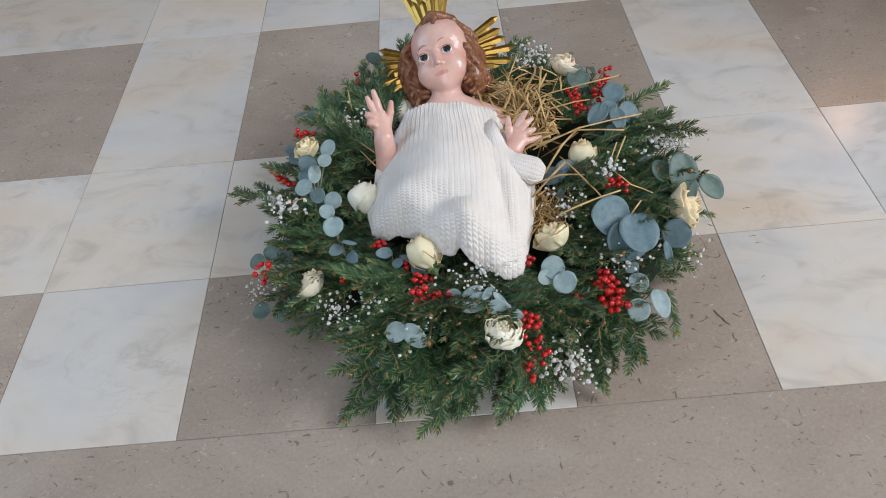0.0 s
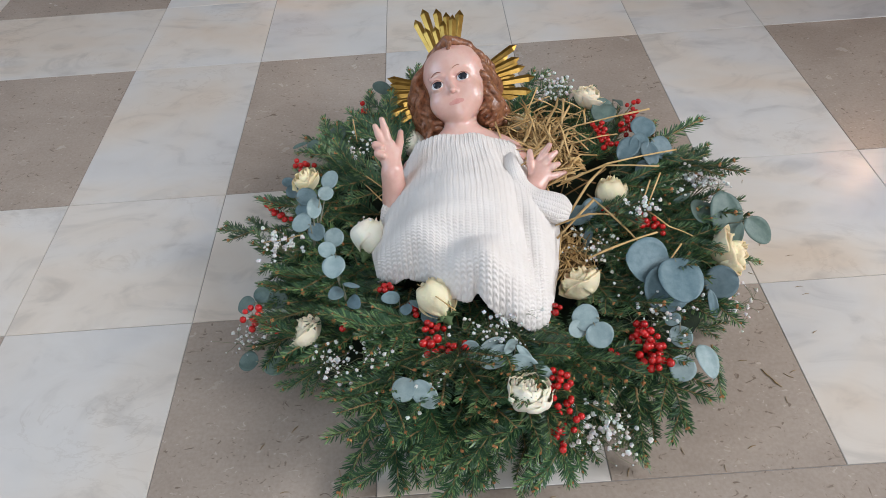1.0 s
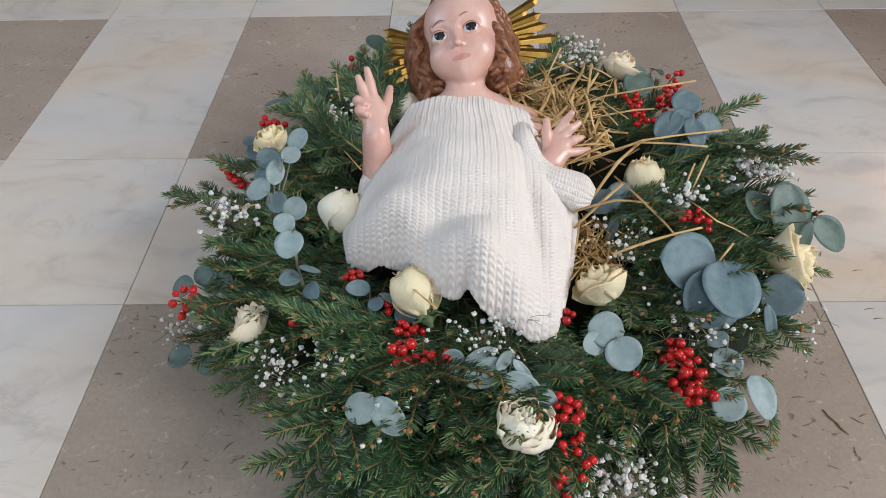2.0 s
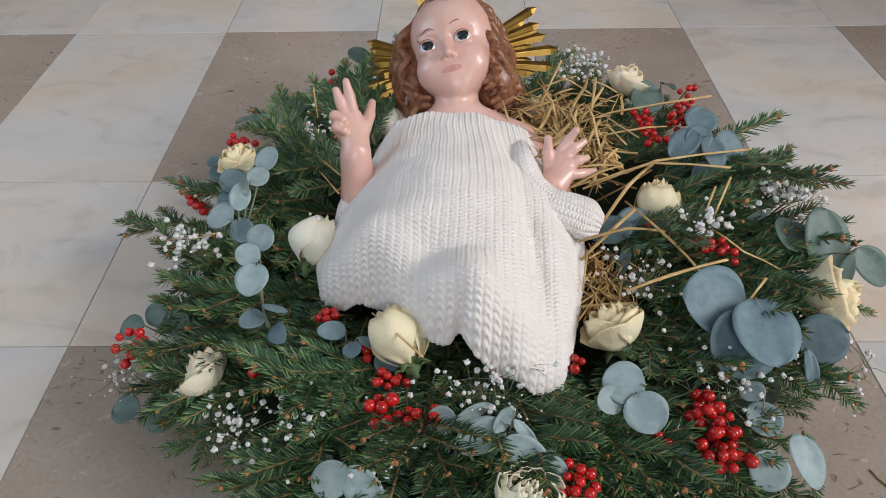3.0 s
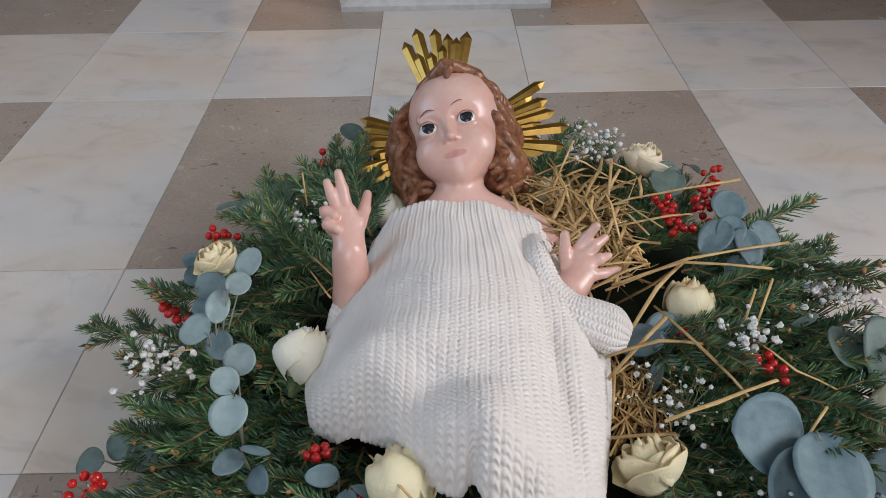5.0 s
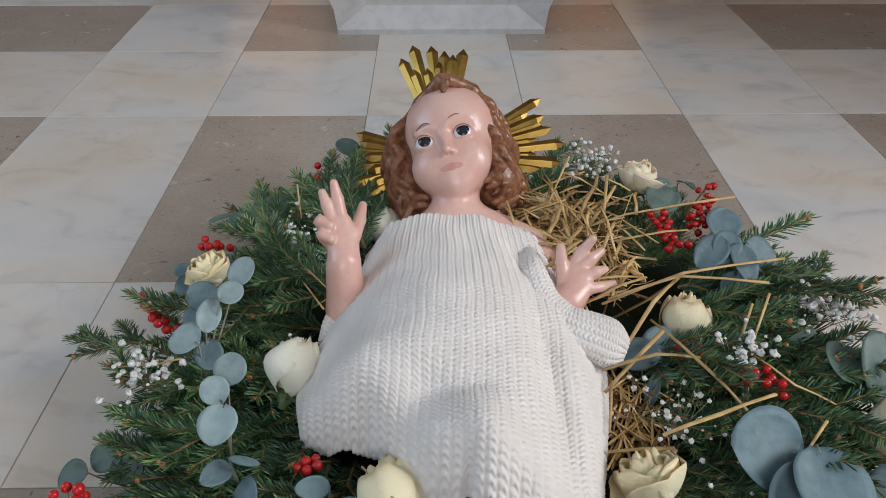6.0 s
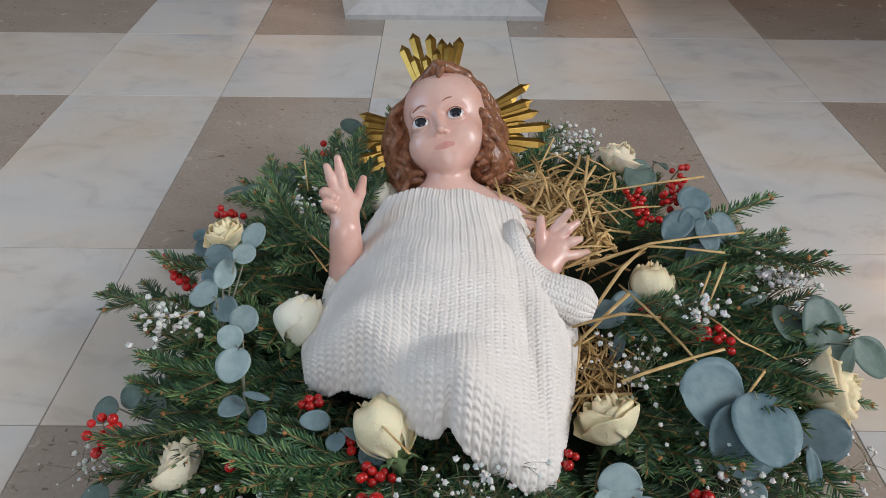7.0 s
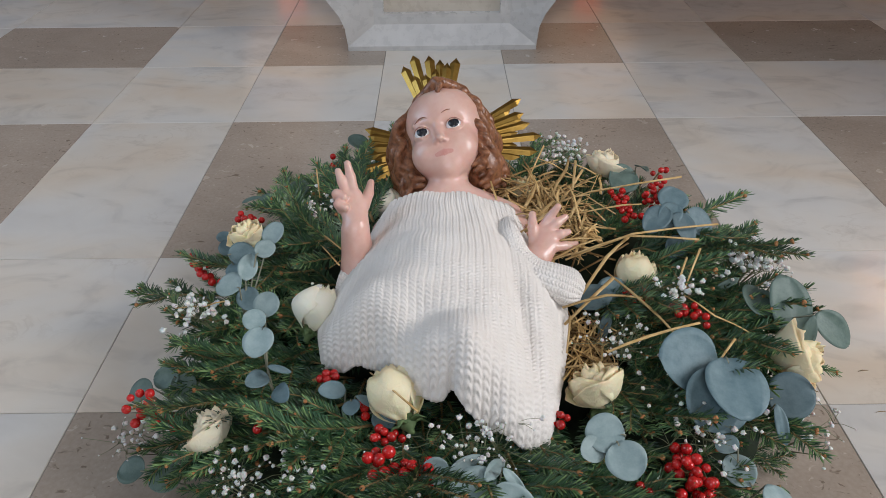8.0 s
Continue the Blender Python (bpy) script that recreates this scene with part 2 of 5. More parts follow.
# ---- mesh helpers ----
class Geo:
    """Collects faces, with a material number and a uv for each, into one mesh."""

    def __init__(self):
        self.v, self.f, self.m, self.uv = [], [], [], []

    def add(self, verts, faces, mat=0, uvs=None):
        n = len(self.v)
        self.v.extend(tuple(map(float, p)) for p in verts)
        for f in faces:
            self.f.append([n + i for i in f])
            self.m.append(mat)
            self.uv.append([uvs[i] for i in f] if uvs is not None else [(0, 0)] * len(f))

    def tube(self, points, radii, sides=6, mat=0, squash=1.0):
        pts = [Vector(p) for p in points]
        radii = radii if isinstance(radii, (list, tuple)) else [radii] * len(pts)
        side = None
        verts = []
        for i, p in enumerate(pts):
            along = (pts[min(i + 1, len(pts) - 1)] - pts[max(i - 1, 0)]).normalized()
            if side is None:
                side = along.cross(Vector((0.31, 0.22, 0.92))).normalized()
            side = (side - along * side.dot(along)).normalized()
            up = along.cross(side)
            for k in range(sides):
                a = 2 * math.pi * k / sides
                verts.append(p + (side * math.cos(a) + up * math.sin(a) * squash) * radii[i])
        faces = []
        for i in range(len(pts) - 1):
            for k in range(sides):
                a, b = i * sides + k, i * sides + (k + 1) % sides
                faces.append((a, b, b + sides, a + sides))
        faces.append(tuple(range(sides - 1, -1, -1)))
        faces.append(tuple(range((len(pts) - 1) * sides, len(pts) * sides)))
        self.add(verts, faces, mat)

    def box(self, x0, x1, y0, y1, z0, z1, mat=0, bevel=0.0):
        c = bevel
        if not c:
            v = [(x, y, z) for z in (z0, z1) for y in (y0, y1) for x in (x0, x1)]
            self.add(v, [(0, 2, 3, 1), (4, 5, 7, 6), (0, 1, 5, 4), (1, 3, 7, 5), (3, 2, 6, 7), (2, 0, 4, 6)], mat)
            return
        low = [(x0, y0, z0), (x1, y0, z0), (x1, y1, z0), (x0, y1, z0)]
        mid = [(x, y, z1 - c) for x, y, _ in low]
        top = [(x0 + c, y0 + c, z1), (x1 - c, y0 + c, z1), (x1 - c, y1 - c, z1), (x0 + c, y1 - c, z1)]
        f = [(3, 2, 1, 0), (8, 9, 10, 11)]
        for r in (0, 4):
            f += [(r + k, r + (k + 1) % 4, r + 4 + (k + 1) % 4, r + 4 + k) for k in range(4)]
        self.add(low + mid + top, f, mat)

    def ball(self, c, r, seg=10, rings=6, mat=0, m=None):
        c = Vector(c)
        verts, faces = [], []
        for i in range(rings + 1):
            t = math.pi * i / rings
            for k in range(seg):
                a = 2 * math.pi * k / seg
                p = Vector((math.sin(t) * math.cos(a), math.sin(t) * math.sin(a), math.cos(t))) * r
                verts.append(c + (m @ p if m is not None else p))
        for i in range(rings):
            for k in range(seg):
                a, b = i * seg + k, i * seg + (k + 1) % seg
                faces.append((a, a + seg, b + seg, b))
        mats = mat if isinstance(mat, (list, tuple)) else [mat] * rings
        n = len(self.v)
        self.v.extend(tuple(p) for p in verts)
        for i, f in enumerate(faces):
            self.f.append([n + j for j in f])
            self.m.append(mats[i // seg])
            self.uv.append([(0, 0)] * 4)

    def mesh(self, name, materials, smooth=True):
        me = bpy.data.meshes.new(name)
        me.from_pydata(self.v, [], self.f)
        for m in materials if isinstance(materials, (list, tuple)) else [materials]:
            me.materials.append(m)
        me.polygons.foreach_set("material_index", self.m)
        me.polygons.foreach_set("use_smooth", [smooth] * len(self.f))
        layer = me.uv_layers.new(name="uv")
        layer.data.foreach_set("uv", [c for f in self.uv for p in f for c in p])
        me.validate()
        me.update()
        return me


def part(name, mesh, parent, label="", m=None):
    """One mesh object under a thing or under a part."""
    ob = new(name, mesh)
    ob.parent = parent
    if m is not None:
        ob.matrix_basis = m
    if label:
        tagged(ob, label)
    return ob


def thing(name, label, category, group="", kind="", at=(0, 0, 0), mesh=None):
    ob = new(name, mesh)
    ob.location = at
    return tagged(ob, label, category, group, kind)


def towards(p, axis, spin=0.0, scale=1.0):
    """A pose at p whose z axis points along axis."""
    turn = Vector(axis).normalized().to_track_quat("Z", "Y").to_matrix().to_4x4()
    return Matrix.Translation(p) @ turn @ Matrix.Rotation(spin, 4, "Z") @ Matrix.Scale(scale, 4)


def grid_faces(rows, cols, first=0, flip=False):
    i = np.arange(rows - 1)[:, None] * cols + np.arange(cols - 1)[None, :] + first
    f = np.stack([i, i + 1, i + cols + 1, i + cols], -1).reshape(-1, 4)
    return (f[:, ::-1] if flip else f).tolist()


# ---- the room ----
X0, X1, Y0, Y1, TOP = -4.1, 4.4, -5.1, 5.2, 6.0


def wall_with_window(name, axis, at, a0, a1, b0, b1, z0, z1, thick):
    """A wall along x or y from a0 to a1, with an opening from b0 to b1 between the heights z0 and z1."""
    g = Geo()
    for p, q, r, s in ((a0, b0, 0, TOP), (b1, a1, 0, TOP), (b0, b1, 0, z0), (b0, b1, z1, TOP)):
        lo, hi = min(at, at + thick), max(at, at + thick)
        if axis == "y":
            g.box(lo, hi, p, q, r, s)
        else:
            g.box(p, q, lo, hi, r, s)
    return tagged(new(name, g.mesh(name, PLASTER, False)), "pale plastered wall with a tall window opening", "wall", kind="structure")


wall_with_window("wall_east", "y", X1, Y0, Y1, -1.75, 0.35, 1.65, 4.75, 0.4)
wall_with_window("wall_west", "y", X0, Y0, Y1, -0.55, 1.75, 1.65, 4.75, -0.4)
wall_with_window("wall_south", "x", Y0, X0 - 0.4, X1 + 0.4, -1.2, 1.5, 2.25, 4.95, -0.4)
g = Geo()
g.box(X0 - 0.4, X1 + 0.4, Y1, Y1 + 0.4, 0, TOP)
tagged(new("wall_north", g.mesh("wall_north", PLASTER, False)), "pale plastered end wall", "wall", kind="structure")
g = Geo()
g.box(X0 - 0.4, X1 + 0.4, Y0 - 0.4, Y1 + 0.4, TOP, TOP + 0.3)
tagged(new("ceiling", g.mesh("ceiling", PLASTER, False)), "pale plastered ceiling", "ceiling", kind="structure")
g = Geo()
g.box(X0 + 0.002, X1 - 0.002, 3.55, 3.7, 0.0, 2.9)
for k in range(9):
    g.box(-4.0 + k * 0.93, -3.2 + k * 0.93, 3.51, 3.55, 0.25, 2.6)
# added screen out of view: keeps the right window's light off the far floor
g.box(2.15, 2.30, 0.40, 3.548, 0.0, 2.9)
tagged(new("panelling", g.mesh("panelling", WOOD, False)), "dark reddish wooden panelling behind the altar, with an added unseen side screen that blocks light", "panelling", kind="structure")


# ---- altar pedestal of pale marble, flaring upwards ----
def altar_pedestal():
    top = thing("altar_pedestal", "grey-white marble altar pedestal with flared sides standing on the floor", "pedestal", at=(0.147, 1.5, 0))
    g = Geo()
    heights = [0.0, 0.03, 0.06, 0.09, 0.13, 0.18, 0.24, 0.32, 0.42, 0.70]
    half = [0.245, 0.246, 0.250, 0.262, 0.290, 0.335, 0.375, 0.400, 0.410, 0.410]
    # side cheeks and back, as a shell round a sunk front
    for k in range(len(heights) - 1):
        z0, z1, a, b = heights[k], heights[k + 1], half[k], half[k + 1]
        v = [(-a, 0, z0), (a, 0, z0), (a, 0.5, z0), (-a, 0.5, z0), (-b, 0, z1), (b, 0, z1), (b, 0.5, z1), (-b, 0.5, z1)]
        g.add(v, [(1, 2, 6, 5), (2, 3, 7, 6), (3, 0, 4, 7)])
        ia, ib = 0.176, 0.176
        if z0 >= 0.06:
            v = [(-a, 0, z0), (-ia, 0.028, z0), (-ib, 0.028, z1), (-b, 0, z1)]
            g.add(v, [(0, 1, 2, 3)])
            v = [(ia, 0.028, z0), (a, 0, z0), (b, 0, z1), (ib, 0.028, z1)]
            g.add(v, [(0, 1, 2, 3)])
    a, b = half[0], half[2]
    v = [(-a, 0, 0), (a, 0, 0), (a, 0, 0.012), (-a, 0, 0.012), (b, 0, 0.06), (0.176, 0.028, 0.06), (-0.176, 0.028, 0.06), (-b, 0, 0.06)]
    g.add(v, [(0, 1, 2, 3), (3, 2, 5, 6), (2, 4, 5), (7, 3, 6)])
    g.add([(-half[-1], 0, 0.70), (half[-1], 0, 0.70), (half[-1], 0.5, 0.70), (-half[-1], 0.5, 0.70)], [(0, 1, 2, 3)])
    body = part("body", g.mesh("body", PEDESTAL, False), top)
    bm = bmesh.new()
    bm.from_mesh(body.data)
    bmesh.ops.remove_doubles(bm, verts=bm.verts, dist=0.0005)
    bm.to_mesh(body.data)
    bm.free()
    g = Geo()
    def frame_ring(x, z0, z1, y0, y1, w):
        for p, q, r, s in ((-x, x, z0, z0 + w), (-x, x, z1 - w, z1), (-x, -x + w, z0 + w, z1 - w), (x - w, x, z0 + w, z1 - w)):
            g.box(p, q, y0, y1, r, s)
    frame_ring(0.176, 0.06, 0.70, 0.028, 0.06, 0.026)
    part("frame", g.mesh("frame", PEDESTAL, False), top)
    g = Geo()
    g.box(-0.152, 0.152, 0.048, 0.075, 0.084, 0.676)
    part("panel", g.mesh("panel", CREAM_STONE, False), top, "cream marble inset panel")
    g = Geo()
    g.box(-0.47, 0.47, -0.05, 0.55, 0.703, 0.76, bevel=0.008)
    part("slab", g.mesh("slab", PEDESTAL, False), top)


altar_pedestal()


# ---- candle stand at the side, whose flames glint in the polished floor ----
def candle_stand(x, y):
    top = thing("candle_stand", "slim brass candle stand with two lit candles on the marble floor", "candle stand", at=(x, y, 0))
    g = Geo()
    g.tube([(0, 0, 0), (0, 0, 0.015), (0, 0, 0.03), (0, 0, 0.05)], [0.11, 0.11, 0.06, 0.016], 24)
    part("base", g.mesh("base", BRASS), top)
    g = Geo()
    g.tube([(0, 0, 0.045), (0, 0, 0.3), (0, 0, 0.32), (0, 0, 0.34), (0, 0, 0.6)], [0.010, 0.010, 0.018, 0.010, 0.010], 14)
    part("pole", g.mesh("pole", BRASS), top)
    g = Geo()
    g.box(-0.03, 0.30, -0.03, 0.03, 0.598, 0.61)
    part("tray", g.mesh("tray", BRASS, False), top)
    m, nt, b = shader("flame")
    b.inputs["Base Color"].default_value = (1.0, 0.5, 0.15, 1)
    b.inputs["Emission Color"].default_value = (1.0, 0.36, 0.10, 1)
    b.inputs["Emission Strength"].default_value = 42
    for dx in (0.0, 0.25):
        g = Geo()
        g.tube([(dx, 0, 0.61), (dx, 0, 0.72)], 0.018, 16)
        candle = part("candle", g.mesh("candle", WAX), top)
        g = Geo()
        g.tube([(dx, 0, 0.722), (dx, 0, 0.735), (dx, 0, 0.75), (dx, 0, 0.772)], [0.004, 0.011, 0.009, 0.001], 10)
        part("flame", g.mesh("flame", m), candle, "small orange flame")


candle_stand(1.52, 1.47)


# ---- invented candles out of view, added for a reddish sheen on the far floor ----
def votive_candle(x, y):
    top = thing("votive_candle", "added unseen votive candle in red glass that reddens the floor", "candle", "votive candles", at=(x, y, 0))
    m, nt, b = shader("glowing_red_glass")
    b.inputs["Base Color"].default_value = (0.7, 0.10, 0.04, 1)
    b.inputs["Emission Color"].default_value = (1.0, 0.22, 0.07, 1)
    b.inputs["Emission Strength"].default_value = 0.6
    g = Geo()
    g.tube([(0, 0, 0), (0, 0, 0.02), (0, 0, 0.14), (0, 0, 0.24)], [0.055, 0.055, 0.05, 0.06], 20)
    part("glass", g.mesh("glass", m), top)
    g = Geo()
    g.tube([(0, 0, 0.24), (0, 0, 0.246), (0, 0, 0.252)], [0.064, 0.066, 0.060], 20)
    part("rim", g.mesh("rim", BRASS), top)
    # extra lamp above the glass, added to warm the floor
    lamp = bpy.data.lights.new("added_votive_glow", "POINT")
    lamp.energy, lamp.color, lamp.shadow_soft_size = 1.3, (1.0, 0.60, 0.36), 0.24
    new("added_votive_glow", lamp).location = (x, y, 0.45)


votive_candle(-0.45, 2.55)
votive_candle(0.74, 2.55)
glow = bpy.data.lights.new("candle_glow", "POINT")
glow.energy, glow.color, glow.shadow_soft_size = 0.9, (1.0, 0.50, 0.22), 0.012
new("candle_glow", glow).location = (1.645, 1.47, 0.84)


# ---- sculpting by blended solids ----
class Clay:
    """A block of space from which a smooth skin is drawn round blended balls and rods."""

    def __init__(self, lo, hi, step):
        self.lo, self.h = np.array(lo, float), step
        self.ax = [np.arange(lo[i], hi[i] + step, step) for i in range(3)]
        self.d = np.full([len(a) for a in self.ax], 0.05, np.float32)

    def near(self, lo, hi):
        s = []
        for i in range(3):
            a = np.searchsorted(self.ax[i], lo[i])
            b = np.searchsorted(self.ax[i], hi[i])
            s.append(slice(a, max(b, a)))
        return tuple(s), np.stack(np.meshgrid(*[self.ax[i][s[i]] for i in range(3)], indexing="ij"), -1)

    def blend(self, s, d, k):
        a = self.d[s]
        h = np.clip(0.5 + 0.5 * (d - a) / k, 0, 1)
        self.d[s] = d * (1 - h) + a * h - k * h * (1 - h)

    def carve(self, s, d, k):
        a, d = -self.d[s], d
        h = np.clip(0.5 + 0.5 * (d - a) / k, 0, 1)
        self.d[s] = -(d * (1 - h) + a * h - k * h * (1 - h))

    def rod(self, a, b, ra, rb=None, k=0.004, cut=False):
        a, b = np.array(a, float), np.array(b, float)
        rb = ra if rb is None else rb
        m = max(ra, rb) + 3 * k + 0.004
        s, p = self.near(np.minimum(a, b) - m, np.maximum(a, b) + m)
        ab = b - a
        t = np.clip(((p - a) @ ab) / max(ab @ ab, 1e-12), 0, 1)
        d = np.linalg.norm(p - a - t[..., None] * ab, axis=-1) - (ra + (rb - ra) * t)
        (self.carve if cut else self.blend)(s, d, k)

    def egg(self, c, radii, turn=None, k=0.004, cut=False):
        c, r = np.array(c, float), np.array(radii, float)
        m = max(radii) + 3 * k + 0.004
        s, p = self.near(c - m, c + m)
        q = p - c
        if turn is not None:
            q = q @ turn
        n = np.linalg.norm(q / r, axis=-1)
        g = np.linalg.norm(q / (r * r), axis=-1)
        d = n * (n - 1) / np.maximum(g, 1e-6)
        (self.carve if cut else self.blend)(s, d, k)

    def skin(self):
        v = self.d
        inside = v < 0
        n = [x - 1 for x in v.shape]
        def corner(a, o):
            return a[o[0]:o[0] + n[0], o[1]:o[1] + n[1], o[2]:o[2] + n[2]]
        acc, cnt = np.zeros((*n, 3), np.float32), np.zeros(n, np.float32)
        for axis in range(3):
            for p in (0, 1):
                for q in (0, 1):
                    o = [0, 0, 0]
                    o[(axis + 1) % 3], o[(axis + 2) % 3] = p, q
                    e = list(o)
                    e[axis] = 1
                    va, vb = corner(v, o), corner(v, e)
                    cross = (va < 0) != (vb < 0)
                    t = np.where(cross, va / np.where(cross, va - vb, 1), 0)
                    for i in range(3):
                        acc[..., i] += np.where(cross, o[i] + (t if i == axis else 0), 0)
                    cnt += cross
        used = cnt > 0
        number = np.full(n, -1)
        number[used] = np.arange(used.sum())
        pts = (np.argwhere(used) + acc[used] / cnt[used][:, None]) * self.h + self.lo
        faces = []
        for axis in range(3):
            a, b = (axis + 1) % 3, (axis + 2) % 3
            lo = [slice(None)] * 3
            hi = [slice(None)] * 3
            lo[axis], hi[axis] = slice(0, -1), slice(1, None)
            s0, s1 = inside[tuple(lo)], inside[tuple(hi)]
            at = np.argwhere(s0 != s1)
            at = at[(at[:, a] > 0) & (at[:, b] > 0) & (at[:, a] < n[a]) & (at[:, b] < n[b])]
            flip = ~s0[tuple(at.T)]
            def cell(da, db):
                c = at.copy()
                c[:, a] -= da
                c[:, b] -= db
                return number[tuple(c.T)]
            f = np.stack([cell(1, 1), cell(0, 1), cell(0, 0), cell(1, 0)], -1)
            f[flip] = f[flip][:, ::-1]
            faces.append(f)
        return pts, np.concatenate(faces)


# ---- the statue: one mesh of painted plaster ----
EYES = np.array((0.1353, 0.5800, 0.2329))
FACE = np.array(((0.9605, 0.1035, 0.2585), (-0.2314, 0.8116, 0.5364), (-0.1566, -0.5751, 0.8030)))
FACE = np.array([r / np.linalg.norm(r) for r in FACE])
TURN = FACE.T
HEAD = 1.06


def on_face(r, u, n):
    """A place on the head; the crown leans a little to the statue's left."""
    return EYES + HEAD * ((r + 0.30 * max(0.0, u - 0.014)) * FACE[0] + u * FACE[1] + n * FACE[2])


def infant_statue():
    g = Geo()
    # head, neck and shoulders
    c = Clay((0.02, 0.445, 0.085), (0.275, 0.690, 0.290), 0.0012)

    def lump(r, u, n, radii, k=0.004, cut=False):
        c.egg(on_face(r, u, n), [HEAD * q for q in radii], TURN, k, cut)

    lump(0.006, 0.018, -0.046, (0.0505, 0.0540, 0.050))
    lump(0.004, 0.030, -0.026, (0.0430, 0.0340, 0.0270), 0.014)
    lump(0, -0.022, -0.034, (0.0400, 0.036, 0.035), 0.014)
    for s in (-1, 1):
        lump(0.0225 * s, -0.024, -0.0185, (0.0175, 0.0190, 0.0150), 0.014)
    lump(0, -0.050, -0.0175, (0.0130, 0.0100, 0.0110), 0.010)
    lump(0, -0.040, -0.021, (0.0225, 0.0180, 0.0175), 0.012)
    for s in (-1, 1):
        lump(0.0210 * s, 0.001, 0.006, (0.0135, 0.0100, 0.0095), 0.009, True)
        lump(0.0205 * s, -0.0005, -0.0088, (0.0122, 0.0118, 0.0120), 0.0015)
        lump(0.0205 * s, -0.0010, 0.003, (0.0092, 0.0050, 0.020), 0.0012, True)
        c.rod(on_face(0.009 * s, 0.0125, -0.0020), on_face(0.027 * s, 0.0145, -0.0065), 0.0034, 0.003, 0.007)
    c.rod(on_face(0, 0.010, -0.0040), on_face(0, -0.014, 0.0040), 0.0034, 0.0046, 0.006)
    lump(0, -0.0180, 0.0058, (0.0052, 0.0046, 0.0050), 0.003)
    for s in (-1, 1):
        lump(0.0056 * s, -0.0195, 0.0010, (0.0033, 0.0030, 0.0036), 0.003)
        lump(0.0027 * s, -0.0225, 0.0035, (0.0014, 0.0012, 0.0020), 0.001, True)
    lump(0, -0.0345, -0.0075, (0.0125, 0.0085, 0.0070), 0.006)
    lump(0, -0.0325, -0.0018, (0.0075, 0.0022, 0.0026), 0.002)
    lump(0, -0.0388, -0.0030, (0.0062, 0.0024, 0.0028), 0.002)
    c.rod(on_face(-0.0100, -0.0362, -0.0035), on_face(0, -0.0354, -0.0008), 0.0008, 0.0008, 0.0010, cut=True)
    c.rod(on_face(0.0100, -0.0362, -0.0035), on_face(0, -0.0354, -0.0008), 0.0008, 0.0008, 0.0010, cut=True)
    for s in (-1, 1):
        lump(0.0465 * s, -0.022, -0.046, (0.006, 0.012, 0.008), 0.004)
    neck = on_face(0, -0.030, -0.058)
    c.rod(neck, (0.147, 0.512, 0.128), 0.0250, 0.030, 0.010)
    c.rod((0.147, 0.510, 0.124), (0.236, 0.484, 0.128), 0.035, 0.027, 0.016)
    c.rod((0.147, 0.510, 0.124), (0.072, 0.490, 0.124), 0.035, 0.024, 0.016)
    c.rod((0.150, 0.545, 0.152), (0.226, 0.508, 0.142), 0.022, 0.018, 0.016)
    c.rod((0.146, 0.540, 0.150), (0.090, 0.512, 0.138), 0.022, 0.018, 0.016)
    pts, faces = c.skin()
    q = (pts - EYES) @ TURN / HEAD
    mid = q[faces].mean(1)
    lip = (np.abs(mid[:, 0]) < 0.0118 - 0.25 * np.abs(mid[:, 1] + 0.0355)) & (np.abs(mid[:, 1] + 0.0358) < 0.0044 - 0.20 * np.abs(mid[:, 0])) & (mid[:, 2] > -0.012)
    n0 = len(g.v)
    g.v.extend(map(tuple, pts.tolist()))
    g.f.extend((faces + n0).tolist())
    g.m.extend(np.where(lip, 4, 0).tolist())
    # arms and hands
    left = [((0.075, 0.478, 0.120), (0.038, 0.418, 0.128), 0.022, 0.019), ((0.038, 0.418, 0.128), (0.0365, 0.432, 0.172), 0.0205, 0.0172)]
    palm_l = [((0.0365, 0.434, 0.178), (0.021, 0.456, 0.199), 0.0122, 0.0068), ((0.037, 0.435, 0.178), (0.028, 0.461, 0.203), 0.0122, 0.007), ((0.038, 0.436, 0.178), (0.037, 0.464, 0.203), 0.0122, 0.007), ((0.039, 0.434, 0.178), (0.045, 0.459, 0.195), 0.0122, 0.007)]
    finger_l = [((0.026, 0.462, 0.204), (0.020, 0.473, 0.216), 0.0054, 0.0048), ((0.020, 0.473, 0.216), (0.0155, 0.480, 0.226), 0.0048, 0.0034), ((0.034, 0.465, 0.205), (0.030, 0.479, 0.219), 0.0056, 0.0050), ((0.030, 0.479, 0.219), (0.0265, 0.488, 0.232), 0.0050, 0.0034),
                ((0.019, 0.455, 0.200), (0.0155, 0.455, 0.209), 0.0056, 0.0052), ((0.0155, 0.455, 0.209), (0.024, 0.450, 0.208), 0.0050, 0.0044), ((0.021, 0.446, 0.194), (0.018, 0.444, 0.202), 0.0054, 0.0050), ((0.018, 0.444, 0.202), (0.026, 0.440, 0.200), 0.0048, 0.0042),
                ((0.046, 0.456, 0.192), (0.0505, 0.475, 0.197), 0.0062, 0.0052), ((0.0505, 0.475, 0.197), (0.0525, 0.493, 0.202), 0.0052, 0.0036)]
    right = [((0.235, 0.476, 0.124), (0.236, 0.400, 0.128), 0.024, 0.021), ((0.236, 0.400, 0.128), (0.250, 0.400, 0.152), 0.0205, 0.0168)]
    palm_r = [((0.251, 0.402, 0.156), (0.257, 0.428, 0.172), 0.0115, 0.0068), ((0.253, 0.401, 0.156), (0.265, 0.425, 0.173), 0.0115, 0.007), ((0.254, 0.399, 0.155), (0.270, 0.417, 0.170), 0.0115, 0.007), ((0.255, 0.397, 0.154), (0.271, 0.408, 0.164), 0.0115, 0.0066)]
